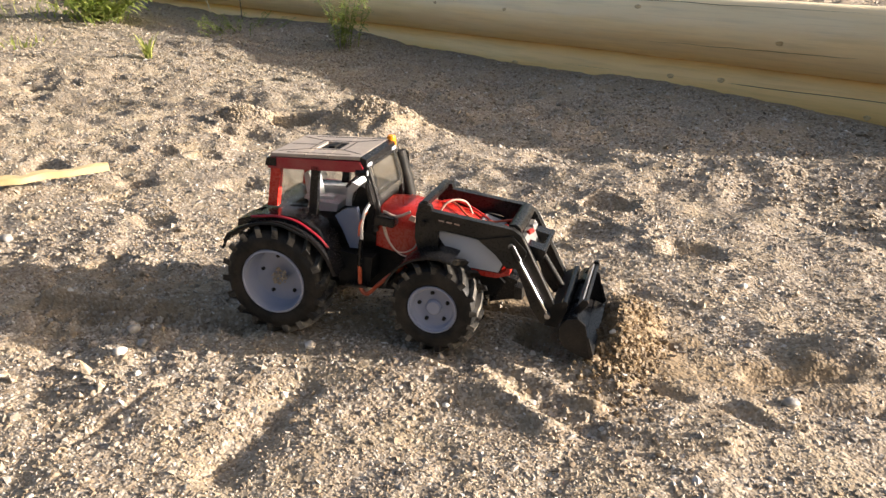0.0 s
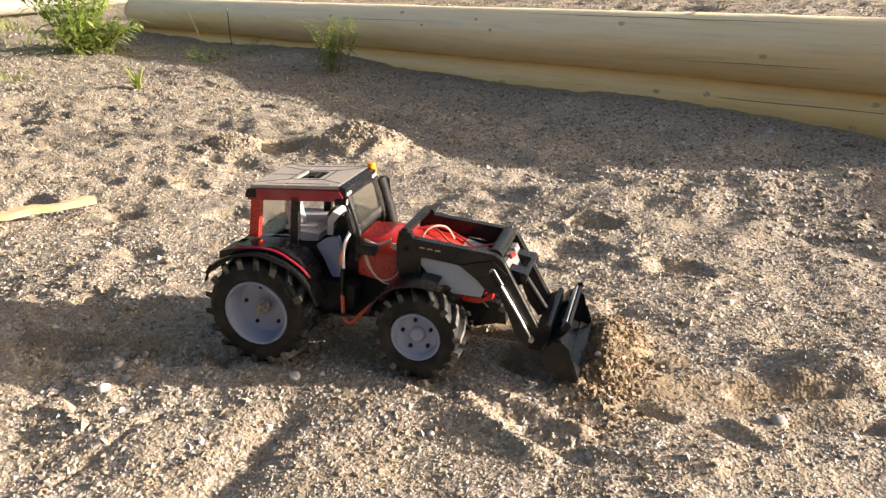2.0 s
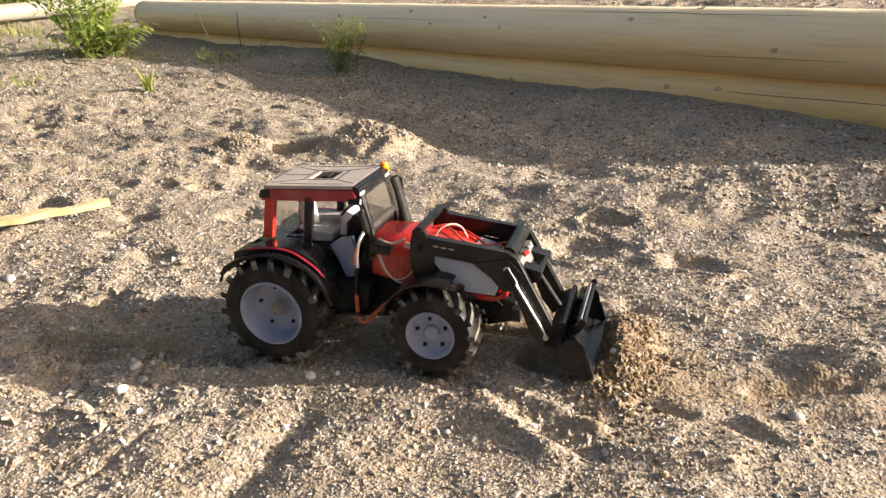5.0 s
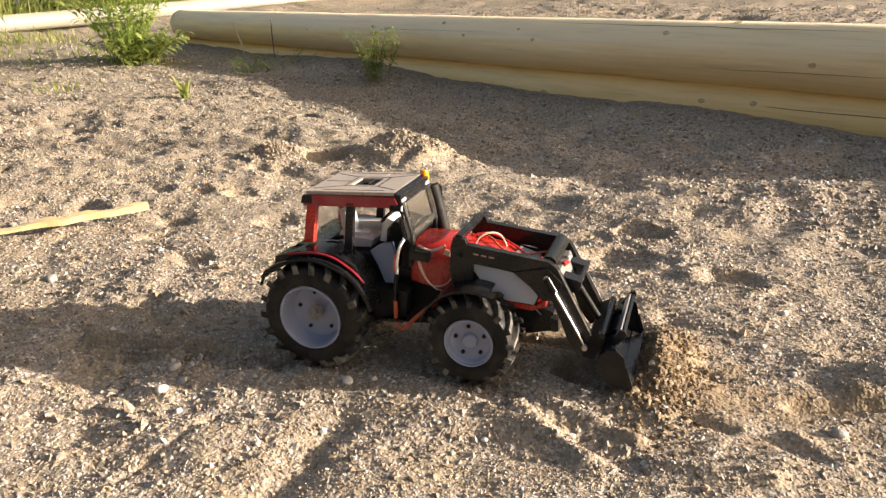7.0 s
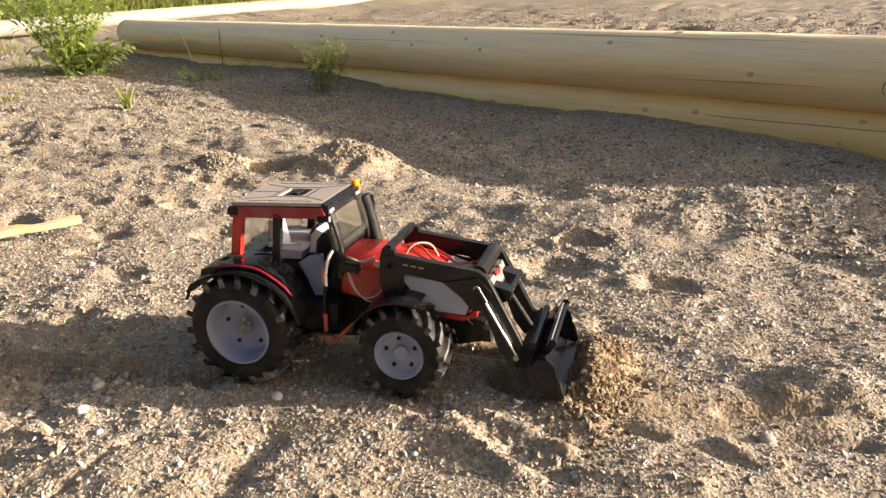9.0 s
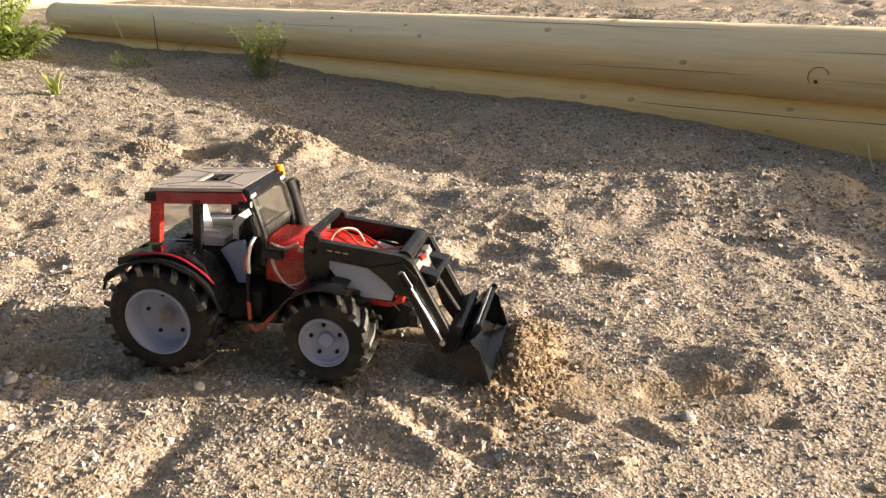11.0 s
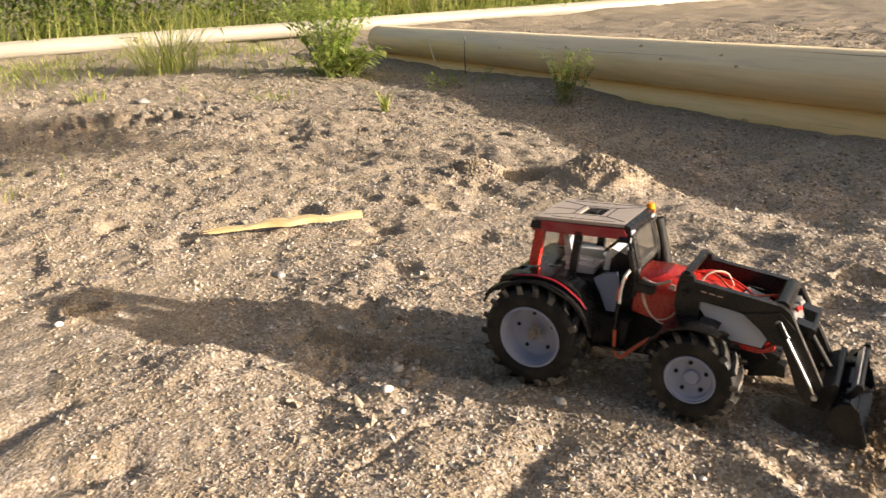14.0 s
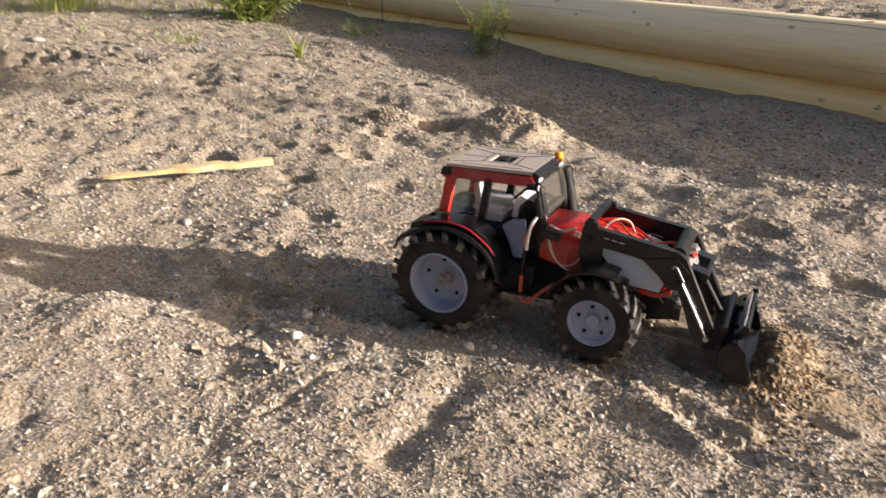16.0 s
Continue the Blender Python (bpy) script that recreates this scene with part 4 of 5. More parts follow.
def bare_trunk(x, y, r, h, label):
    bm = bmesh.new()
    line = curve([(0, 0, -0.05), (0.02, 0.01, h * 0.35), (-0.02, 0.03, h * 0.7), (0.03, 0, h)])
    tube(bm, line, [r * (1.25 - 0.7 * i / (len(line) - 1)) for i in range(len(line))], 14)
    for v in bm.verts:
        v.co += Vector((noise.noise(v.co * 9), noise.noise(v.co * 9 + Vector((5, 0, 0))), 0)) * r * 0.12
    thing = new("tree")
    thing.matrix_world = pose(x, y, 0.05)
    part("trunk", bm, BARK, thing)
    crown_lines = [[(rng.normal(0, 0.35), rng.normal(0, 0.35), h * 0.75), (rng.normal(0, 0.8), rng.normal(0, 0.8), h * 1.1), (rng.normal(0, 1.0), rng.normal(0, 1.0), h * 1.4)] for _ in range(60)]
    v, f = leaf_cloud(crown_lines, 0.13, 0.06, 18, 0.5)
    crown = bulk("crown", [tuple(p) for p in v], f, THICKET, True)
    crown.parent = thing
    return tagged(thing, label, "tree")


bare_trunk(-5.9, 7.6, 0.11, 2.6, "dark tree trunk behind the border log")


def light_tree(x, y, height, crown, label):
    """A slight tree with a thin trunk, limbs and an airy crown."""
    thing = new("tree")
    thing.matrix_world = pose(x, y, 0.04)
    line = curve([(0, 0, -0.05), (0.05, -0.03, height * 0.4), (0.0, 0.04, height * 0.75), (0.03, 0.0, height)])
    part("trunk", tube(bmesh.new(), line, [0.035 * (1.1 - 0.85 * i / (len(line) - 1)) for i in range(len(line))], 12), BARK, thing)
    twigs = []
    for _ in range(34):
        a, s = rng.uniform(0, 6.283), rng.uniform(0.80, 0.97)
        reach = crown * rng.uniform(0.4, 1.0)
        root = Vector((0.0, 0.0, height * s))
        tip = root + Vector((reach * math.cos(a), reach * math.sin(a), 0.3 * rng.uniform(0.2, 1.0)))
        twig = [tuple(root), tuple(root.lerp(tip, 0.5) + Vector((0, 0, 0.05))), tuple(tip)]
        part("limb", tube(bmesh.new(), twig, [0.012, 0.008, 0.003], 5), BARK, thing)
        twigs.append(twig)
    v, f = leaf_cloud(twigs, 0.11, 0.06, 60, 0.6, 0.2)
    crown_ob = bulk("crown", [tuple(p) for p in v], f, THICKET, True)
    crown_ob.parent = thing
    tagged(crown_ob, kind="stuff")
    return tagged(thing, label, "tree")


rng = np.random.default_rng(31)
light_tree(6.20, 6.68, 3.2, 0.75, "slight leafy tree casting dappled shade on the sand")


# ---- unseen trees added behind the camera to block the low sky ----
rows = []
for _ in range(1300):
    x, y = rng.uniform(-12, 14), -7.5 - 2.5 * rng.random()
    h = 3.4 + 1.6 * float(value_noise(np.array([x]), np.array([0.0]), 2.2, 61)[0]) + rng.uniform(-0.6, 0.6)
    lean = rng.normal(0, 0.5)
    rows.append([(x + lean * s * s, y + 0.6 * s * math.sin(lean * 9), h * s) for s in (0, 0.4, 0.75, 1)])
v, f = leaf_cloud(rows, 0.44, 0.25, 20, 0.5, 0.02)
belt = bulk("sky_block_belt", [tuple(p) for p in v], f, DEEP_GREEN, True)
tagged(belt, "unseen belt of leafy trees added to block the low sky", "trees", kind="stuff")


# ---- toy tractor with front loader ----
tractor = new("toy_tractor")
tractor.matrix_world = pose(TRACTOR.x, TRACTOR.y, TRACTOR.z - 0.001, 0, 0, HEADING) @ pose(0, 0, 0, 0, PITCH, 0) @ pose(0, 0, 0, ROLL)


def cab_part(name, bm, material, parent, label="", bevel=0.0):
    """A part of the cab, whose upper half narrows and leans back."""
    for v in bm.verts:
        v.co = (v.co.x - 0.009 + 0.004 * (v.co.z - 0.13) / 0.055, v.co.y * 0.93, 0.129 + (v.co.z - 0.129) * 0.863)
    return part(name, bm, material, parent, label, bevel)


tagged(tractor, "dusty red and black toy tractor with front loader on sand", "toy tractor")


def wheel(x, z, radius, width, rim_r, side, lugs, hub, deep):
    """side -1: on the right; y runs outwards from the tyre's middle."""
    yo = side * 0.0775
    yi = yo - side * width
    ym = (yo + yi) / 2
    disc = part("wheel", revolve(bmesh.new(), [(0.0, yo - side * deep), (rim_r * 0.62, yo - side * deep), (rim_r * 0.80, yo - side * (deep - 0.002)), (rim_r * 0.87, yo - side * (deep - 0.006)),
                                               (rim_r * 0.93, yo - side * 0.0025), (rim_r * 0.93, yi + side * 0.004), (0.0, yi + side * 0.006)], x, z, 48), RIM, tractor, "dished lavender grey wheel")
    part("rim", revolve(bmesh.new(), [(rim_r * 0.90, yo - side * 0.006), (rim_r * 0.95, yo + side * 0.0002), (rim_r * 1.0, yo + side * 0.0002),
                                      (rim_r * 1.04, yo - side * 0.003), (rim_r * 0.92, yo - side * 0.009)], x, z, 48, True), RIM, disc)
    bm = bmesh.new()
    shoulder = radius * 0.885
    revolve(bm, [(rim_r * 0.97, yo - side * 0.003), (rim_r * 1.06, yo - side * 0.0005), (rim_r * 1.25, yo + side * 0.0015), (shoulder * 0.95, yo - side * 0.0005),
                 (shoulder, yo - side * 0.004), (shoulder * 1.012, ym), (shoulder, yi + side * 0.004), (shoulder * 0.95, yi + side * 0.0005),
                 (rim_r * 1.25, yi - side * 0.0015), (rim_r * 0.97, yi + side * 0.003)], x, z, 56, True)
    tyre = part("tyre", bm, RUBBER, disc, "black rubber tyre with dusty chevron lugs")
    bm = bmesh.new()
    for half in (0, 1):
        for k in range(lugs):
            a0 = 2 * math.pi * (k + 0.5 * half) / lugs
            y_out, y_in = (yo, ym) if half == 0 else (yi, ym)
            sgn = 1 if half == 0 else -1
            rows = []
            for s in (0.0, 0.5, 1.0):
                y = y_out * (1 - s) + (y_in - side * sgn * 0.002 * -1) * s
                a = a0 + s * 0.26
                lo = shoulder * (0.90 if s == 0 else 0.985)
                hi = radius * (0.955 if s == 0 else 1.0)
                half_w = 0.075 if s == 0 else 0.062
                rows.append([bm.verts.new((x + r * math.cos(a + t), y, z + r * math.sin(a + t))) for r, t in ((lo, -half_w), (hi, -half_w * 0.7), (hi, half_w * 0.7), (lo, half_w))])
            for p, q in zip(rows, rows[1:]):
                for i in range(3):
                    bm.faces.new((p[i], p[i + 1], q[i + 1], q[i]))
            bm.faces.new(rows[0])
            bm.faces.new(rows[-1][::-1])
    part("tread", bm, LUG_RUBBER, disc, "sandy chevron tread lugs", smooth=25)
    if radius > 0.05:
        bm = bmesh.new()
        for k in range(22):
            a, r = 2.4 * k, hub * 0.21 * math.sqrt(k)
            lump = bmesh.ops.create_icosphere(bm, subdivisions=1, radius=0.0018 + 0.0010 * math.sin(k * 1.7))["verts"]
            bmesh.ops.translate(bm, verts=lump, vec=(x + r * math.cos(a), yo - side * (deep - 0.0052), z + r * math.sin(a)))
        part("hub_sand", bm, RUST, disc, "sand clinging to the hub")
    if radius < 0.05:
        part("hub_cap", revolve(bmesh.new(), [(0.0, yo - side * (deep - 0.004)), (hub * 0.8, yo - side * (deep - 0.004)), (hub, yo - side * (deep - 0.0025)), (hub, yo - side * (deep + 0.001))], x, z, 24),
             RIM, disc)
    count = 5
    for k in range(count):
        a = 2 * math.pi * (k + 0.3) / count
        r = rim_r * 0.62
        bm = bmesh.new()
        revolve(bm, [(0.0, yo - side * (deep - 0.0022)), (0.0019, yo - side * (deep - 0.0022)), (0.0023, yo - side * (deep + 0.001))], x + r * math.cos(a), z + r * math.sin(a), 8)
        part("bolt", bm, CHASSIS, disc)
    return disc


for side in (-1, 1):
    wheel(0.0, 0.0605, 0.0615, 0.052, 0.0350, side, 18, 0.0095, 0.021)
    wheel(0.174, 0.0475, 0.0485, 0.045, 0.0250, side, 17, 0.0080, 0.009)

# chassis and running gear
part("chassis", prism(bmesh.new(), [(-0.035, 0.050), (-0.035, 0.105), (0.06, 0.118), (0.10, 0.095), (0.22, 0.076), (0.236, 0.060), (0.222, 0.045), (0.10, 0.040), (0.0, 0.038)], -0.024, 0.024), CHASSIS, tractor, "", 0.002)
part("rear_axle", tube(bmesh.new(), [(0, -0.051, 0.060), (0, 0.051, 0.060)], 0.012, 14), CHASSIS, tractor)
part("front_axle", prism(bmesh.new(), [(0.162, 0.038), (0.186, 0.038), (0.186, 0.056), (0.162, 0.056)], -0.060, 0.060), CHASSIS, tractor, "", 0.002)
for side in (-1, 1):
    part("fuel_tank", prism(bmesh.new(), [(0.062, 0.056), (0.098, 0.058), (0.102, 0.085), (0.066, 0.090)], side * 0.026, side * 0.048), CHASSIS, tractor, "", 0.004)
    part("step", box(bmesh.new(), (0.086, side * 0.052, 0.056), (0.024, 0.012, 0.003)), BLACK, tractor, "", 0.0006)
part("front_weight", prism(bmesh.new(), [(0.218, 0.036), (0.246, 0.042), (0.248, 0.062), (0.222, 0.072)], -0.020, 0.020), BLACK, tractor, "black front weight", 0.002)
part("front_bracket", prism(bmesh.new(), [(0.246, 0.044), (0.254, 0.044), (0.254, 0.056), (0.246, 0.059)], -0.026, -0.014), ARM, tractor, "dusty black coupling", 0.001)

# hood: red shell, pale side panels, red chin
hood_sections = ((0.100, 0.030, 0.1345, 0.092), (0.125, 0.030, 0.1345, 0.086), (0.160, 0.029, 0.1300, 0.078), (0.195, 0.028, 0.1220, 0.074),
                 (0.222, 0.026, 0.1140, 0.072), (0.236, 0.023, 0.1050, 0.072), (0.242, 0.019, 0.090, 0.074))
bm = bmesh.new()
rings = []
for x, w, top, low in hood_sections:
    ring = []
    for u, v in ((-1, 0.0), (-1.03, 0.5), (-0.98, 0.84), (-0.80, 0.96), (-0.45, 1.0), (0.45, 1.0), (0.80, 0.96), (0.98, 0.84), (1.03, 0.5), (1, 0.0)):
        ring.append(bm.verts.new((x, u * w, low + (top - low) * v)))
    rings.append(ring)
for a, b in zip(rings, rings[1:]):
    for k in range(9):
        bm.faces.new((a[k], a[k + 1], b[k + 1], b[k]))
    bm.faces.new((a[9], a[0], b[0], b[9]))
bm.faces.new(rings[0])
bm.faces.new(rings[-1][::-1])
hood = part("hood", bm, RED, tractor, "glossy red hood", 0.0015)
part("grille", prism(bmesh.new(), [(0.2355, 0.078), (0.2445, 0.080), (0.2440, 0.092), (0.2385, 0.105)], -0.016, 0.016), BLACK, hood, "black nose grille", 0.001)
for k in range(5):
    part("grille_slat", box(bmesh.new(), (0.2448, 0, 0.0805 + 0.0030 * k), (0.0020, 0.028, 0.0012)), CHASSIS, hood)
for side in (-1, 1):
    y0, y1 = side * 0.0285, side * 0.0365
    part("side_surround", prism(bmesh.new(), [(0.156, 0.124), (0.196, 0.1165), (0.230, 0.1085), (0.240, 0.0880), (0.232, 0.0740), (0.190, 0.0770), (0.170, 0.094)], y0, side * 0.0350), BLACK, hood, "", 0.0008)
    part("side_panel", prism(bmesh.new(), [(0.168, 0.1170), (0.200, 0.1120), (0.226, 0.1065), (0.2345, 0.0980), (0.2365, 0.0870), (0.2320, 0.0765), (0.196, 0.0800), (0.182, 0.0940), (0.172, 0.1080)], y0, y1), PANEL, hood, "pale grey side panel", 0.001)
    part("chin_strip", prism(bmesh.new(), [(0.190, 0.0745), (0.230, 0.0705), (0.2435, 0.0750), (0.2440, 0.0830), (0.2340, 0.0755), (0.192, 0.0790)], y0 * 0.9, side * 0.0372), RED, hood, "red trim strip", 0.0008)
    part("headlight", prism(bmesh.new(), [(0.2360, 0.094), (0.2425, 0.094), (0.2395, 0.105), (0.2340, 0.107)], side * 0.010, side * 0.022), WHITE, hood, "", 0.0008)
    part("badge", box(bmesh.new(), (0.2310, side * 0.0300, 0.1080), (0.006, 0.003, 0.004)), RED, hood, "", 0.0008)
    part("scuff_plate", prism(bmesh.new(), [(0.138, 0.124), (0.145, 0.1215), (0.146, 0.1275), (0.141, 0.129)], side * 0.0318, side * 0.0330), PINK_HOSE, hood, "worn pale patch")
part("hood_vent", box(bmesh.new(), (0.218, 0, 0.1145), (0.024, 0.030, 0.004), (0, 20, 0)), GREY_STEEL, hood, "grey mesh vent", 0.0008)

# mudguards
def arc(x, z, r, a0, a1, count=12):
    return [(x + r * math.cos(radians(a0 + (a1 - a0) * k / count)), z + r * math.sin(radians(a0 + (a1 - a0) * k / count))) for k in range(count + 1)]


for side in (-1, 1):
    guard = part("rear_mudguard", sheet(bmesh.new(), [(-0.052, 0.100), (-0.046, 0.108)] + arc(0.004, 0.058, 0.0655, 128, 12), side * 0.036, side * 0.074, 0.0035), BLACK, tractor, "", 0.0008)
    part("mudguard_top", prism(bmesh.new(), [(-0.040, 0.116), (-0.038, 0.124), (-0.010, 0.1315), (0.030, 0.1310), (0.052, 0.118), (0.064, 0.098), (0.058, 0.095), (0.042, 0.112), (0.020, 0.1235), (-0.012, 0.1240)], side * 0.036, side * 0.066), BLACK, guard, "", 0.0015)
    part("red_stripe", tube(bmesh.new(), curve([(-0.022, side * 0.0665, 0.1280), (0.006, side * 0.0672, 0.1305), (0.030, side * 0.0672, 0.1265), (0.052, side * 0.0668, 0.1120), (0.062, side * 0.066, 0.1000)]), 0.0014, 6), DARK_RED, guard, "thin red stripe")
    part("mudguard_edge", tube(bmesh.new(), curve([(-0.058, side * 0.070, 0.092), (-0.046, side * 0.073, 0.1085), (-0.020, side * 0.0745, 0.1215), (0.012, side * 0.0745, 0.124), (0.044, side * 0.0745, 0.112)]), 0.0016, 6), CHASSIS, guard)
    front = part("front_mudguard", sheet(bmesh.new(), arc(0.174, 0.0475, 0.0525, 160, 68), side * 0.040, side * 0.075, 0.0022), BLACK, tractor, "", 0.0006)
    part("mudguard_bracket", tube(bmesh.new(), curve([(0.150, side * 0.040, 0.060), (0.152, side * 0.046, 0.080), (0.168, side * 0.055, 0.0985)]), 0.0022, 6), CHASSIS, front)

# cab
cab = cab_part("cab_floor", prism(bmesh.new(), [(-0.010, 0.108), (0.060, 0.112), (0.112, 0.094), (0.112, 0.100), (0.062, 0.119), (-0.010, 0.117)], -0.036, 0.036), CHASSIS, tractor, "", 0.001)
cab_part("rear_cowl", prism(bmesh.new(), [(-0.024, 0.105), (0.010, 0.112), (0.012, 0.129), (-0.014, 0.131), (-0.022, 0.125)], -0.046, 0.046), BLACK, tractor, "", 0.002)
cab_part("dash_cowl", prism(bmesh.new(), [(0.100, 0.092), (0.112, 0.092), (0.114, 0.150), (0.104, 0.146)], -0.034, 0.034), CHASSIS, tractor, "", 0.0015)
for side in (-1, 1):
    cab_part("rear_pillar", prism(bmesh.new(), [(-0.006, 0.134), (0.005, 0.134), (0.0105, 0.186), (0.000, 0.186)], side * 0.039, side * 0.047), RED, tractor, "red cab pillar", 0.001)
    cab_part("middle_pillar", prism(bmesh.new(), [(0.041, 0.118), (0.050, 0.118), (0.0535, 0.186), (0.0455, 0.186)], side * 0.041, side * 0.0475), BLACK, tractor, "", 0.001)
    cab_part("front_pillar", tube(bmesh.new(), curve([(0.112, side * 0.038, 0.108), (0.1145, side * 0.0395, 0.140), (0.104, side * 0.0415, 0.186)]), 0.0042, 8), BLACK, tractor)
    # Opaque panel whose blue grey is the reflection in the lower door glass.
    cab_part("door_reflection", prism(bmesh.new(), [(0.070, 0.126), (0.080, 0.134), (0.094, 0.137), (0.099, 0.118), (0.0965, 0.086), (0.087, 0.086), (0.079, 0.108)], side * 0.0385, side * 0.0445), BLUE_GREY, tractor, "blue grey panel for the bluish reflection in the lower door glass", 0.001)
    cab_part("side_window", prism(bmesh.new(), [(0.006, 0.137), (0.043, 0.137), (0.0465, 0.184), (0.0105, 0.184)], side * 0.0435, side * 0.0445), GLASS, tractor, "dusty clear side window").visible_shadow = False
cab_part("rear_window", box(bmesh.new(), (0.002, 0, 0.161), (0.0008, 0.076, 0.048), (0, 6, 0)), GLASS, tractor, "dusty clear rear window").visible_shadow = False
cab_part("windscreen", prism(bmesh.new(), [(0.1175, 0.146), (0.1185, 0.146), (0.1080, 0.186), (0.1070, 0.186)], -0.036, 0.036), GLASS, tractor, "dusty clear windscreen").visible_shadow = False
cab_part("far_door_glass", prism(bmesh.new(), [(0.052, 0.126), (0.108, 0.120), (0.112, 0.140), (0.103, 0.184), (0.055, 0.184)], 0.0425, 0.0433), GLASS, tractor, "dusty clear door window").visible_shadow = False

seat = cab_part("seat", prism(bmesh.new(), [(0.026, 0.120), (0.060, 0.120), (0.062, 0.1295), (0.040, 0.132), (0.028, 0.132)], -0.017, 0.017), SEAT, tractor, "grey driver's seat", 0.002)
cab_part("backrest", prism(bmesh.new(), [(0.026, 0.128), (0.035, 0.130), (0.029, 0.160), (0.026, 0.168), (0.021, 0.166)], -0.013, 0.013), SEAT, seat, "", 0.002)
cab_part("armrest", prism(bmesh.new(), [(0.026, 0.137), (0.060, 0.138), (0.061, 0.142), (0.027, 0.142)], -0.024, -0.018), SEAT, seat, "", 0.001)
cab_part("armrest", prism(bmesh.new(), [(0.026, 0.137), (0.060, 0.138), (0.061, 0.142), (0.027, 0.142)], 0.018, 0.024), SEAT, seat, "", 0.001)
console = cab_part("dashboard", prism(bmesh.new(), [(0.078, 0.112), (0.104, 0.112), (0.106, 0.150), (0.088, 0.156), (0.080, 0.146)], -0.020, 0.024), CHASSIS, tractor, "black dashboard", 0.002)
# White highlights of the console, put in as a pale piece.
cab_part("console_highlight", prism(bmesh.new(), [(0.072, 0.130), (0.0795, 0.130), (0.0870, 0.1565), (0.0800, 0.1600), (0.0740, 0.1520)], -0.020, 0.020), SEAT, console, "pale grey piece for the white highlights on the console", 0.002)
column = cab_part("steering_column", tube(bmesh.new(), [(0.092, 0, 0.142), (0.076, 0, 0.157)], 0.003, 8), BLACK, tractor)
wheel_ring = [(Vector((0.075, 0, 0.158)) + Vector((0, 1, 0)) * 0.0125 * math.cos(a) + Vector((0.66, 0, 0.75)) * 0.0125 * math.sin(a)) for a in (2 * math.pi * k / 24 for k in range(25))]
cab_part("steering_wheel", tube(bmesh.new(), wheel_ring, 0.0016, 6), BLACK, column)
cab_part("side_console", prism(bmesh.new(), [(0.020, 0.118), (0.058, 0.118), (0.060, 0.130), (0.050, 0.140), (0.022, 0.138)], 0.026, 0.038), SEAT, tractor, "", 0.0015)

# roof
X0, X1, HW = -0.004, 0.102, 0.0475
roof = cab_part("roof", prism(bmesh.new(), [(X0, 0.1815), (X1 - 0.004, 0.1815), (X1, 0.186), (X1 - 0.004, 0.194), (X0 + 0.004, 0.195), (X0 - 0.001, 0.191)], -HW, HW), DARK_RED, tractor, "dark red roof edge", 0.0015)
HX0, HX1, HY = 0.038, 0.063, 0.0150
for x0, x1, y0, y1 in ((X0 + 0.002, HX0, -HW + 0.002, HW - 0.002), (HX1, X1 - 0.0042, -HW + 0.002, HW - 0.002), (HX0, HX1, -HW + 0.002, -HY), (HX0, HX1, HY, HW - 0.002)):
    cab_part("roof_panel", box(bmesh.new(), ((x0 + x1) / 2, (y0 + y1) / 2, 0.1972), (x1 - x0 - 0.0004, y1 - y0 - 0.0004, 0.0044)), ROOF_TOP, roof, "dusty grey roof top", 0.0004)
# The roof is solid here; a black sheet gives the hole's shade.
cab_part("hatch_shade", box(bmesh.new(), ((HX0 + HX1) / 2, 0, 0.1966), (HX1 - HX0, 2 * HY, 0.0012)), CHASSIS, roof, "black sheet standing in for the shade inside the open roof hatch")
cab_part("hatch_bar", box(bmesh.new(), (0.0505, 0.003, 0.1985), (0.007, 0.018, 0.0022)), CHASSIS, roof, "", 0.0004)
for x0, y0, x1, y1 in ((0.002, -0.034, 0.032, -0.020), (0.002, 0.034, 0.032, 0.020), (0.002, 0, 0.032, 0), (0.070, -0.020, 0.094, -0.034), (0.070, 0.020, 0.094, 0.034),
                       (0.032, -0.020, 0.032, 0.020), (0.070, -0.020, 0.070, 0.020), (0.032, -0.020, 0.070, -0.020), (0.032, 0.020, 0.070, 0.020), (0.014, -0.038, 0.084, -0.038), (0.014, 0.038, 0.084, 0.038)):
    cab_part("roof_groove", tube(bmesh.new(), [(x0, y0, 0.1994), (x1, y1, 0.1994)], 0.0005, 5), CHASSIS, roof)
cab_part("roof_end_cap", prism(bmesh.new(), [(X0 - 0.0025, 0.185), (X0 + 0.010, 0.1845), (X0 + 0.010, 0.195), (X0 - 0.0005, 0.1945)], -HW - 0.001, -HW + 0.004), BLACK, roof, "black rear roof corner", 0.001)
visor = cab_part("light_bar", prism(bmesh.new(), [(X1 - 0.004, 0.1835), (X1 + 0.003, 0.1845), (X1 + 0.0025, 0.1960), (X1 - 0.004, 0.1992)], -HW + 0.002, HW - 0.002), BLACK, roof, "black roof front with work lights", 0.001)
for y, w in ((-0.0375, 0.017), (0.0375, 0.017)):
    cab_part("work_light", box(bmesh.new(), (X1 + 0.0028, y, 0.1890), (0.0022, w * 0.7, 0.0040)), PANEL, visor, "", 0.0006)
for side in (-1, 1):
    lamp = cab_part("corner_lamp", tube(bmesh.new(), [(X1 - 0.008, side * (HW - 0.002), 0.181), (X1 + 0.004, side * (HW - 0.002), 0.181)], 0.0042, 14), BLACK, roof)
    cab_part("lens", tube(bmesh.new(), [(X1 + 0.004, side * (HW - 0.002), 0.181), (X1 + 0.0048, side * (HW - 0.002), 0.181)], 0.0033, 14), SEAT, lamp)
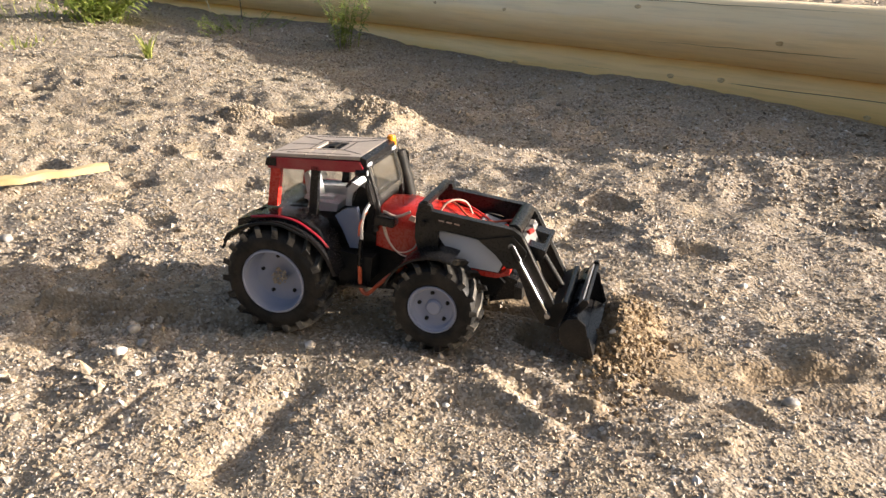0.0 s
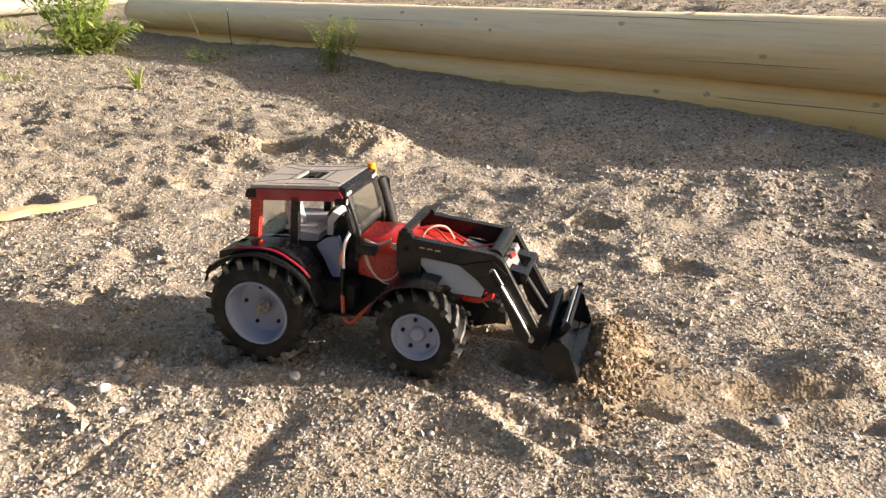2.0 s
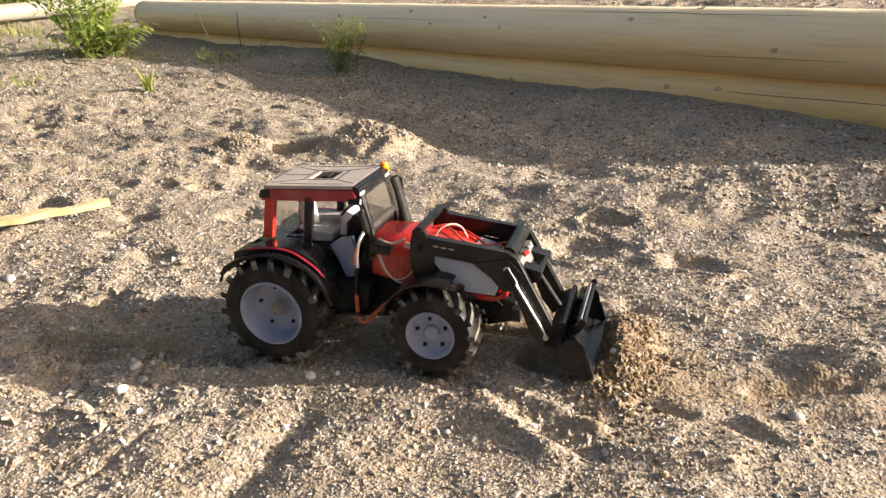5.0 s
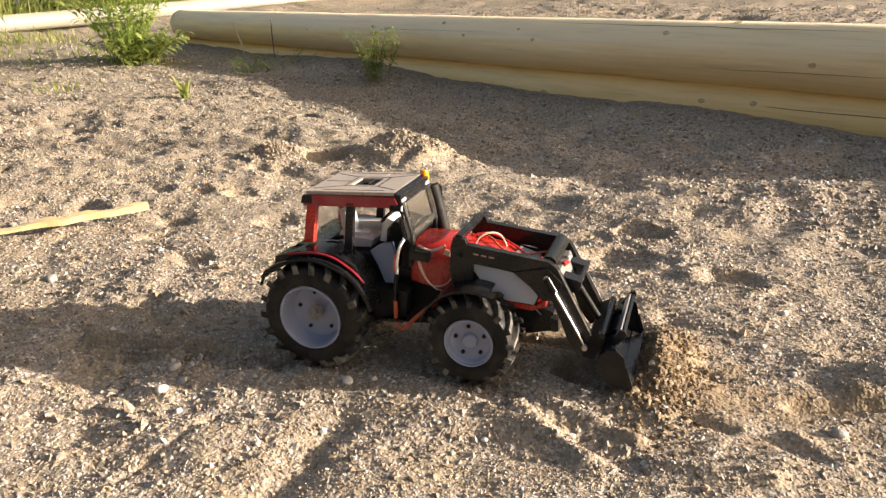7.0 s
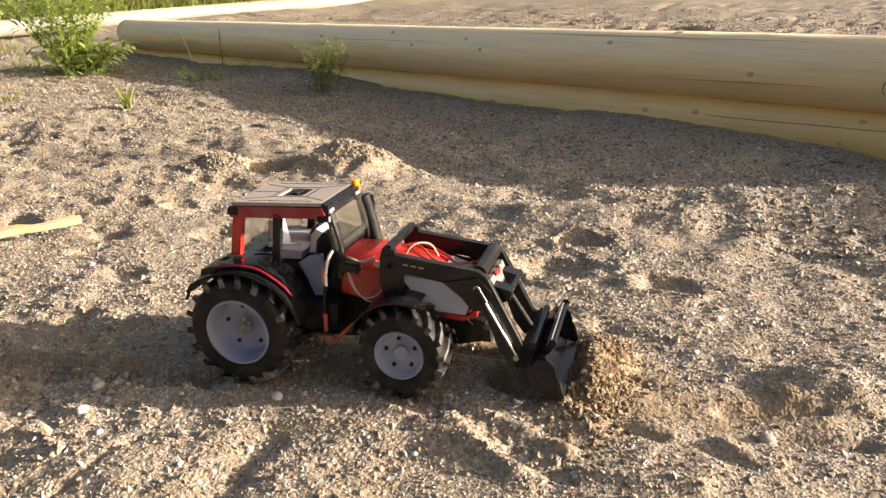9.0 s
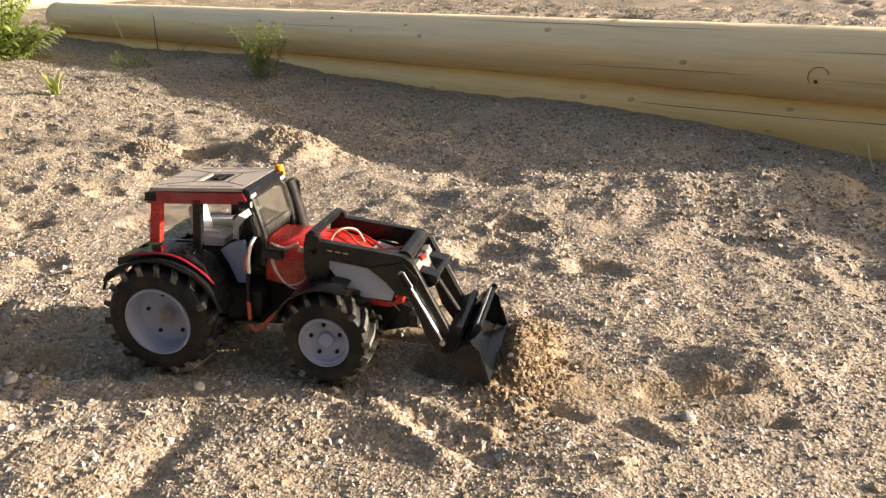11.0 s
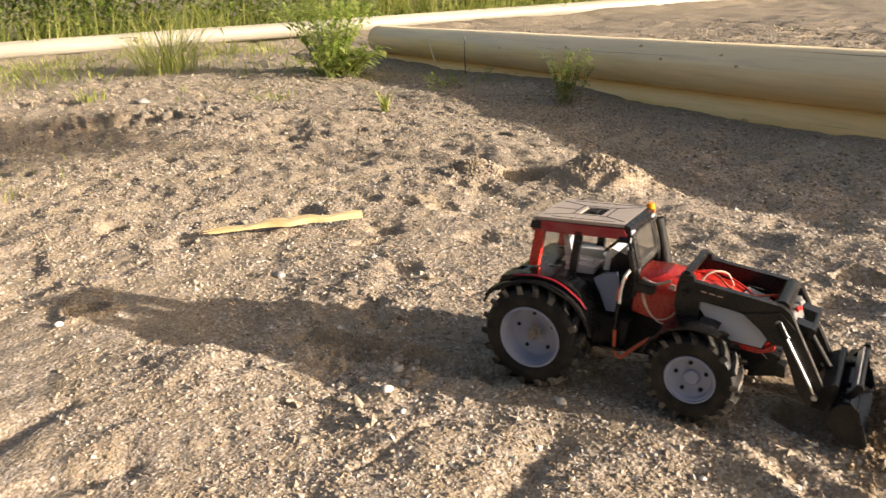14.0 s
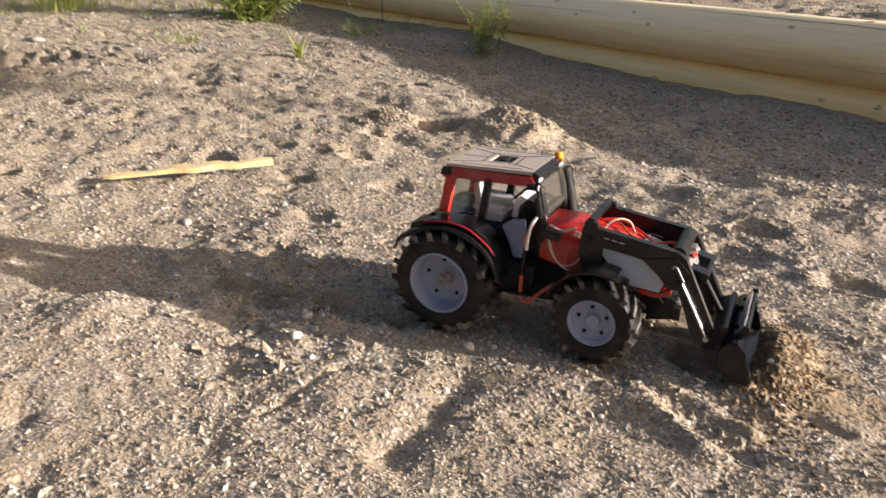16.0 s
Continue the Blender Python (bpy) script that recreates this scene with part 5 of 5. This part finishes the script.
beacon = part("beacon", revolve(bmesh.new(), [(0.0, 0.0), (0.0050, 0.0), (0.0050, 0.0085), (0.0042, 0.0116), (0.0, 0.0126)], 0, 0, 18), ORANGE, tractor, "orange warning beacon")
beacon.matrix_basis = pose(0.0955, 0.0415, 0.1815, 90, 0, 0)
part("beacon_base", revolve(bmesh.new(), [(0.0, -0.004), (0.0050, -0.004), (0.0050, 0.0006), (0.0, 0.0006)], 0, 0, 18), BLACK, beacon)
part("beacon_bracket", box(bmesh.new(), (0.0945, 0.0415, 0.1765), (0.008, 0.010, 0.004)), BLACK, tractor, "", 0.0006)

stack = part("exhaust_pipe", tube(bmesh.new(), curve([(0.1030, 0.0435, 0.176), (0.1070, 0.0435, 0.158), (0.1130, 0.0420, 0.132), (0.116, 0.038, 0.110)]), [0.0072] * 19, 12), CHASSIS, tractor, "black exhaust pipe")
mirror = part("mirror_arm", tube(bmesh.new(), curve([(0.098, 0.043, 0.172), (0.104, 0.055, 0.174), (0.106, 0.060, 0.171)]), 0.0014, 6), BLACK, tractor)
part("mirror", box(bmesh.new(), (0.106, 0.0605, 0.162), (0.004, 0.009, 0.019), (0, 0, 15)), BLACK, mirror, "", 0.0012)
mirror = part("mirror_arm", tube(bmesh.new(), curve([(0.098, -0.040, 0.170), (0.102, -0.045, 0.168), (0.104, -0.0465, 0.164)]), 0.0014, 6), BLACK, tractor)
part("mirror", box(bmesh.new(), (0.104, -0.0465, 0.154), (0.005, 0.008, 0.022), (0, -12, -10)), BLACK, mirror, "", 0.0012)

# front loader
for side in (-1, 1):
    y0, y1 = side * 0.0340, side * 0.0425
    mast = part("loader_mast", prism(bmesh.new(), [(0.147, 0.110), (0.150, 0.136), (0.153, 0.1455), (0.165, 0.1435), (0.172, 0.116), (0.170, 0.092), (0.160, 0.072), (0.144, 0.072), (0.150, 0.094)], side * 0.0350, side * 0.0415), ARM, tractor, "", 0.001)
    arm = part("loader_arm", prism(bmesh.new(), [(0.148, 0.118), (0.150, 0.136), (0.165, 0.1385), (0.2480, 0.1250), (0.2565, 0.1185), (0.2900, 0.0480), (0.2870, 0.0320), (0.2770, 0.0275),
                                                 (0.2660, 0.0440), (0.2590, 0.0650), (0.2490, 0.0900), (0.2380, 0.1010), (0.2220, 0.1125), (0.1800, 0.1185)], y0, y1), ARM, tractor, "dusty black box-section loader arm", 0.0014)
    part("knee_plate", prism(bmesh.new(), [(0.2140, 0.1130), (0.2480, 0.1190), (0.2620, 0.1040), (0.2560, 0.0860), (0.2420, 0.0850), (0.2310, 0.0985)], side * 0.0424, side * 0.0450), ARM, arm, "", 0.0008)
    part("arm_edge", prism(bmesh.new(), [(0.2570, 0.1165), (0.2584, 0.1168), (0.2905, 0.0492), (0.2892, 0.0488)], side * 0.0412, side * 0.0424), GREY_STEEL, arm, "worn shiny front edge")
    part("lift_rod", tube(bmesh.new(), [(0.2540, side * 0.0460, 0.0970), (0.2832, side * 0.0460, 0.0415)], 0.0014, 10), STEEL, arm, "bright steel ram rod")
    part("ram_barrel", tube(bmesh.new(), [(0.2470, side * 0.0460, 0.1100), (0.2550, side * 0.0460, 0.0950)], 0.0036, 10), BLACK, arm)
    for x, z in ((0.2470, 0.1090), (0.2835, 0.0390), (0.158, 0.126)):
        part("pivot_pin", tube(bmesh.new(), [(x, side * 0.0330, z), (x, side * 0.0480, z)], 0.0028, 10), GREY_STEEL if x > 0.2 else BLACK, arm)
    for x, z in ((0.176, 0.1290), (0.184, 0.1277), (0.192, 0.1264)):
        part("marking_bar", box(bmesh.new(), (x, side * 0.0427, z), (0.0054, 0.0006, 0.0013), (0, 9, 0)), PINK_HOSE, arm, "faded lettering as pale bars")
part("torque_tube", tube(bmesh.new(), [(0.2470, -0.0345, 0.1200), (0.2470, 0.0345, 0.1200)], 0.0078, 16), ARM, tractor)
part("rear_crossbar", box(bmesh.new(), (0.158, 0, 0.1440), (0.007, 0.080, 0.007), (0, 10, 0)), ARM, tractor, "", 0.001)
frame_plate = part("linkage_plate", prism(bmesh.new(), [(0.252, 0.112), (0.257, 0.112), (0.268, 0.086), (0.263, 0.084)], -0.030, 0.030), GREY_STEEL, tractor, "scuffed grey linkage plate", 0.001)
for side in (-1, 1):
    part("linkage_wing", prism(bmesh.new(), [(0.260, 0.106), (0.278, 0.101), (0.276, 0.092), (0.264, 0.087)], side * 0.014, side * 0.030), BLACK, frame_plate, "", 0.001)
part("linkage_bar", tube(bmesh.new(), [(0.275, -0.031, 0.0990), (0.275, 0.031, 0.0990)], 0.0030, 10), BLACK, frame_plate)
part("linkage_rod", tube(bmesh.new(), [(0.268, 0.0, 0.090), (0.292, 0.0, 0.050)], 0.0034, 10), CHASSIS, frame_plate)
for y, colour in ((-0.012, RED), (0.006, GREY_STEEL)):
    part("hose_plug", tube(bmesh.new(), [(0.2575, y, 0.1120), (0.2600, y + 0.008, 0.1120)], 0.0026, 8), colour, frame_plate)

carrier = part("tool_carrier", prism(bmesh.new(), [(0.280, 0.028), (0.292, 0.026), (0.303, 0.046), (0.298, 0.055), (0.288, 0.050)], -0.044, 0.044), CHASSIS, tractor, "", 0.0015)
part("carrier_roller", tube(bmesh.new(), [(0.300, -0.047, 0.0530), (0.300, 0.047, 0.0530)], 0.0036, 12), BLACK, carrier)
BUCKET = [(0.3160, 0.0575), (0.3080, 0.0540), (0.3010, 0.0440), (0.2985, 0.0330), (0.3010, 0.0200), (0.3100, 0.0115), (0.3240, 0.0050), (0.3380, 0.0015)]
bucket = part("bucket", sheet(bmesh.new(), BUCKET, -0.068, 0.068, -0.0026), BLACK, tractor, "scuffed black loader bucket digging into soil", 0.0005)
for side in (-1, 1):
    part("side_plate", prism(bmesh.new(), [(0.3170, 0.0580), (0.3050, 0.0545), (0.2975, 0.0430), (0.2975, 0.0250), (0.3060, 0.0110), (0.3200, 0.0045), (0.3380, 0.0005), (0.3400, 0.0050), (0.3310, 0.0330), (0.3265, 0.0500)],
                             side * 0.0682, side * 0.0706), BLACK, bucket, "", 0.0006)
    part("side_cutter", prism(bmesh.new(), [(0.3300, 0.0320), (0.3330, 0.0330), (0.3420, 0.0070), (0.3385, 0.0030)], side * 0.0675, side * 0.0713), ARM, bucket, "worn dusty cutting edge", 0.0005)
    part("bucket_horn", prism(bmesh.new(), [(0.3040, 0.0500), (0.3160, 0.0560), (0.3250, 0.0740), (0.3225, 0.0790), (0.3175, 0.0785), (0.3110, 0.0640)], side * 0.0520, side * 0.0556), BLACK, bucket, "", 0.001)
    part("bucket_rib", prism(bmesh.new(), [(0.2950, 0.0340), (0.2985, 0.0500), (0.3100, 0.0620), (0.3150, 0.0610), (0.3060, 0.0500), (0.2990, 0.0370)], side * 0.0240, side * 0.0280), BLACK, bucket, "", 0.0006)
part("spill_guard", prism(bmesh.new(), [(0.3110, 0.0560), (0.3150, 0.0555), (0.3240, 0.0745), (0.3205, 0.0755)], -0.0520, 0.0520), ARM, bucket, "worn black spill guard", 0.0006)
# Bright reflection along the guard, laid on as a grey strip.
part("guard_glint", prism(bmesh.new(), [(0.3120, 0.0650), (0.3135, 0.0646), (0.3185, 0.0752), (0.3168, 0.0757)], -0.0500, 0.0500), GREY_STEEL, bucket, "grey strip for a bright reflection on the guard", 0.0004)
part("cutting_edge", prism(bmesh.new(), [(0.3260, 0.0030), (0.3400, -0.0010), (0.3415, 0.0005), (0.3270, 0.0055)], -0.0680, 0.0680), ARM, bucket, "worn dusty cutting edge", 0.0005)
bucket.matrix_basis = pose(0.3000, 0, 0.0390, 0, 7, 0) @ Matrix.Diagonal((0.80, 0.93, 0.70, 1.0)) @ pose(-0.2985, 0, -0.0420)

# hoses and wires
def hose(points, radius, material, label):
    part("hose", tube(bmesh.new(), curve(points), radius, 7), material, tractor, label)


hose([(0.0885, -0.051, 0.078), (0.0885, -0.052, 0.068), (0.0890, -0.053, 0.052), (0.096, -0.053, 0.0465), (0.108, -0.050, 0.057), (0.122, -0.046, 0.068), (0.140, -0.040, 0.078)], 0.0022, HOSE, "hanging orange red hose loop")
hose([(0.101, -0.043, 0.142), (0.0965, -0.046, 0.134), (0.0935, -0.049, 0.120), (0.0925, -0.050, 0.104)], 0.0017, WHITE, "white and red cable")
hose([(0.0985, -0.045, 0.134), (0.0945, -0.048, 0.128), (0.0915, -0.051, 0.120), (0.0905, -0.052, 0.110)], 0.0010, HOSE, "white and red cable")
hose([(0.0925, -0.050, 0.106), (0.0905, -0.051, 0.094), (0.0885, -0.051, 0.076)], 0.0024, BLACK, "black rubber hose")
hose([(0.112, -0.040, 0.122), (0.117, -0.042, 0.106), (0.128, -0.042, 0.092), (0.142, -0.038, 0.094), (0.152, -0.036, 0.108)], 0.0008, PINK_HOSE, "thin pale hose")
hose([(0.114, -0.040, 0.120), (0.120, -0.042, 0.102), (0.130, -0.042, 0.090), (0.140, -0.039, 0.086)], 0.0008, PINK_HOSE, "thin pale hose")
hose([(0.166, -0.014, 0.128), (0.172, -0.012, 0.137), (0.181, -0.006, 0.140), (0.190, 0.002, 0.135), (0.195, 0.008, 0.121)], 0.0011, PINK_HOSE, "arched pink hose")
hose([(0.160, 0.020, 0.130), (0.178, 0.006, 0.131), (0.196, -0.010, 0.124), (0.216, -0.004, 0.118), (0.238, 0.010, 0.117)], 0.0012, HOSE, "orange red hose over the hood")
hose([(0.158, 0.010, 0.131), (0.174, 0.016, 0.132), (0.198, 0.012, 0.124), (0.226, -0.010, 0.115)], 0.0012, RED, "red hose over the hood")
hose([(0.112, -0.034, 0.132), (0.126, -0.036, 0.128), (0.142, -0.037, 0.134)], 0.0015, PINK_HOSE, "pale hose beside the hood")
part("steering_box", box(bmesh.new(), (0.116, -0.038, 0.124), (0.022, 0.014, 0.010), (0, 8, 0)), BLACK, tractor, "", 0.0015)
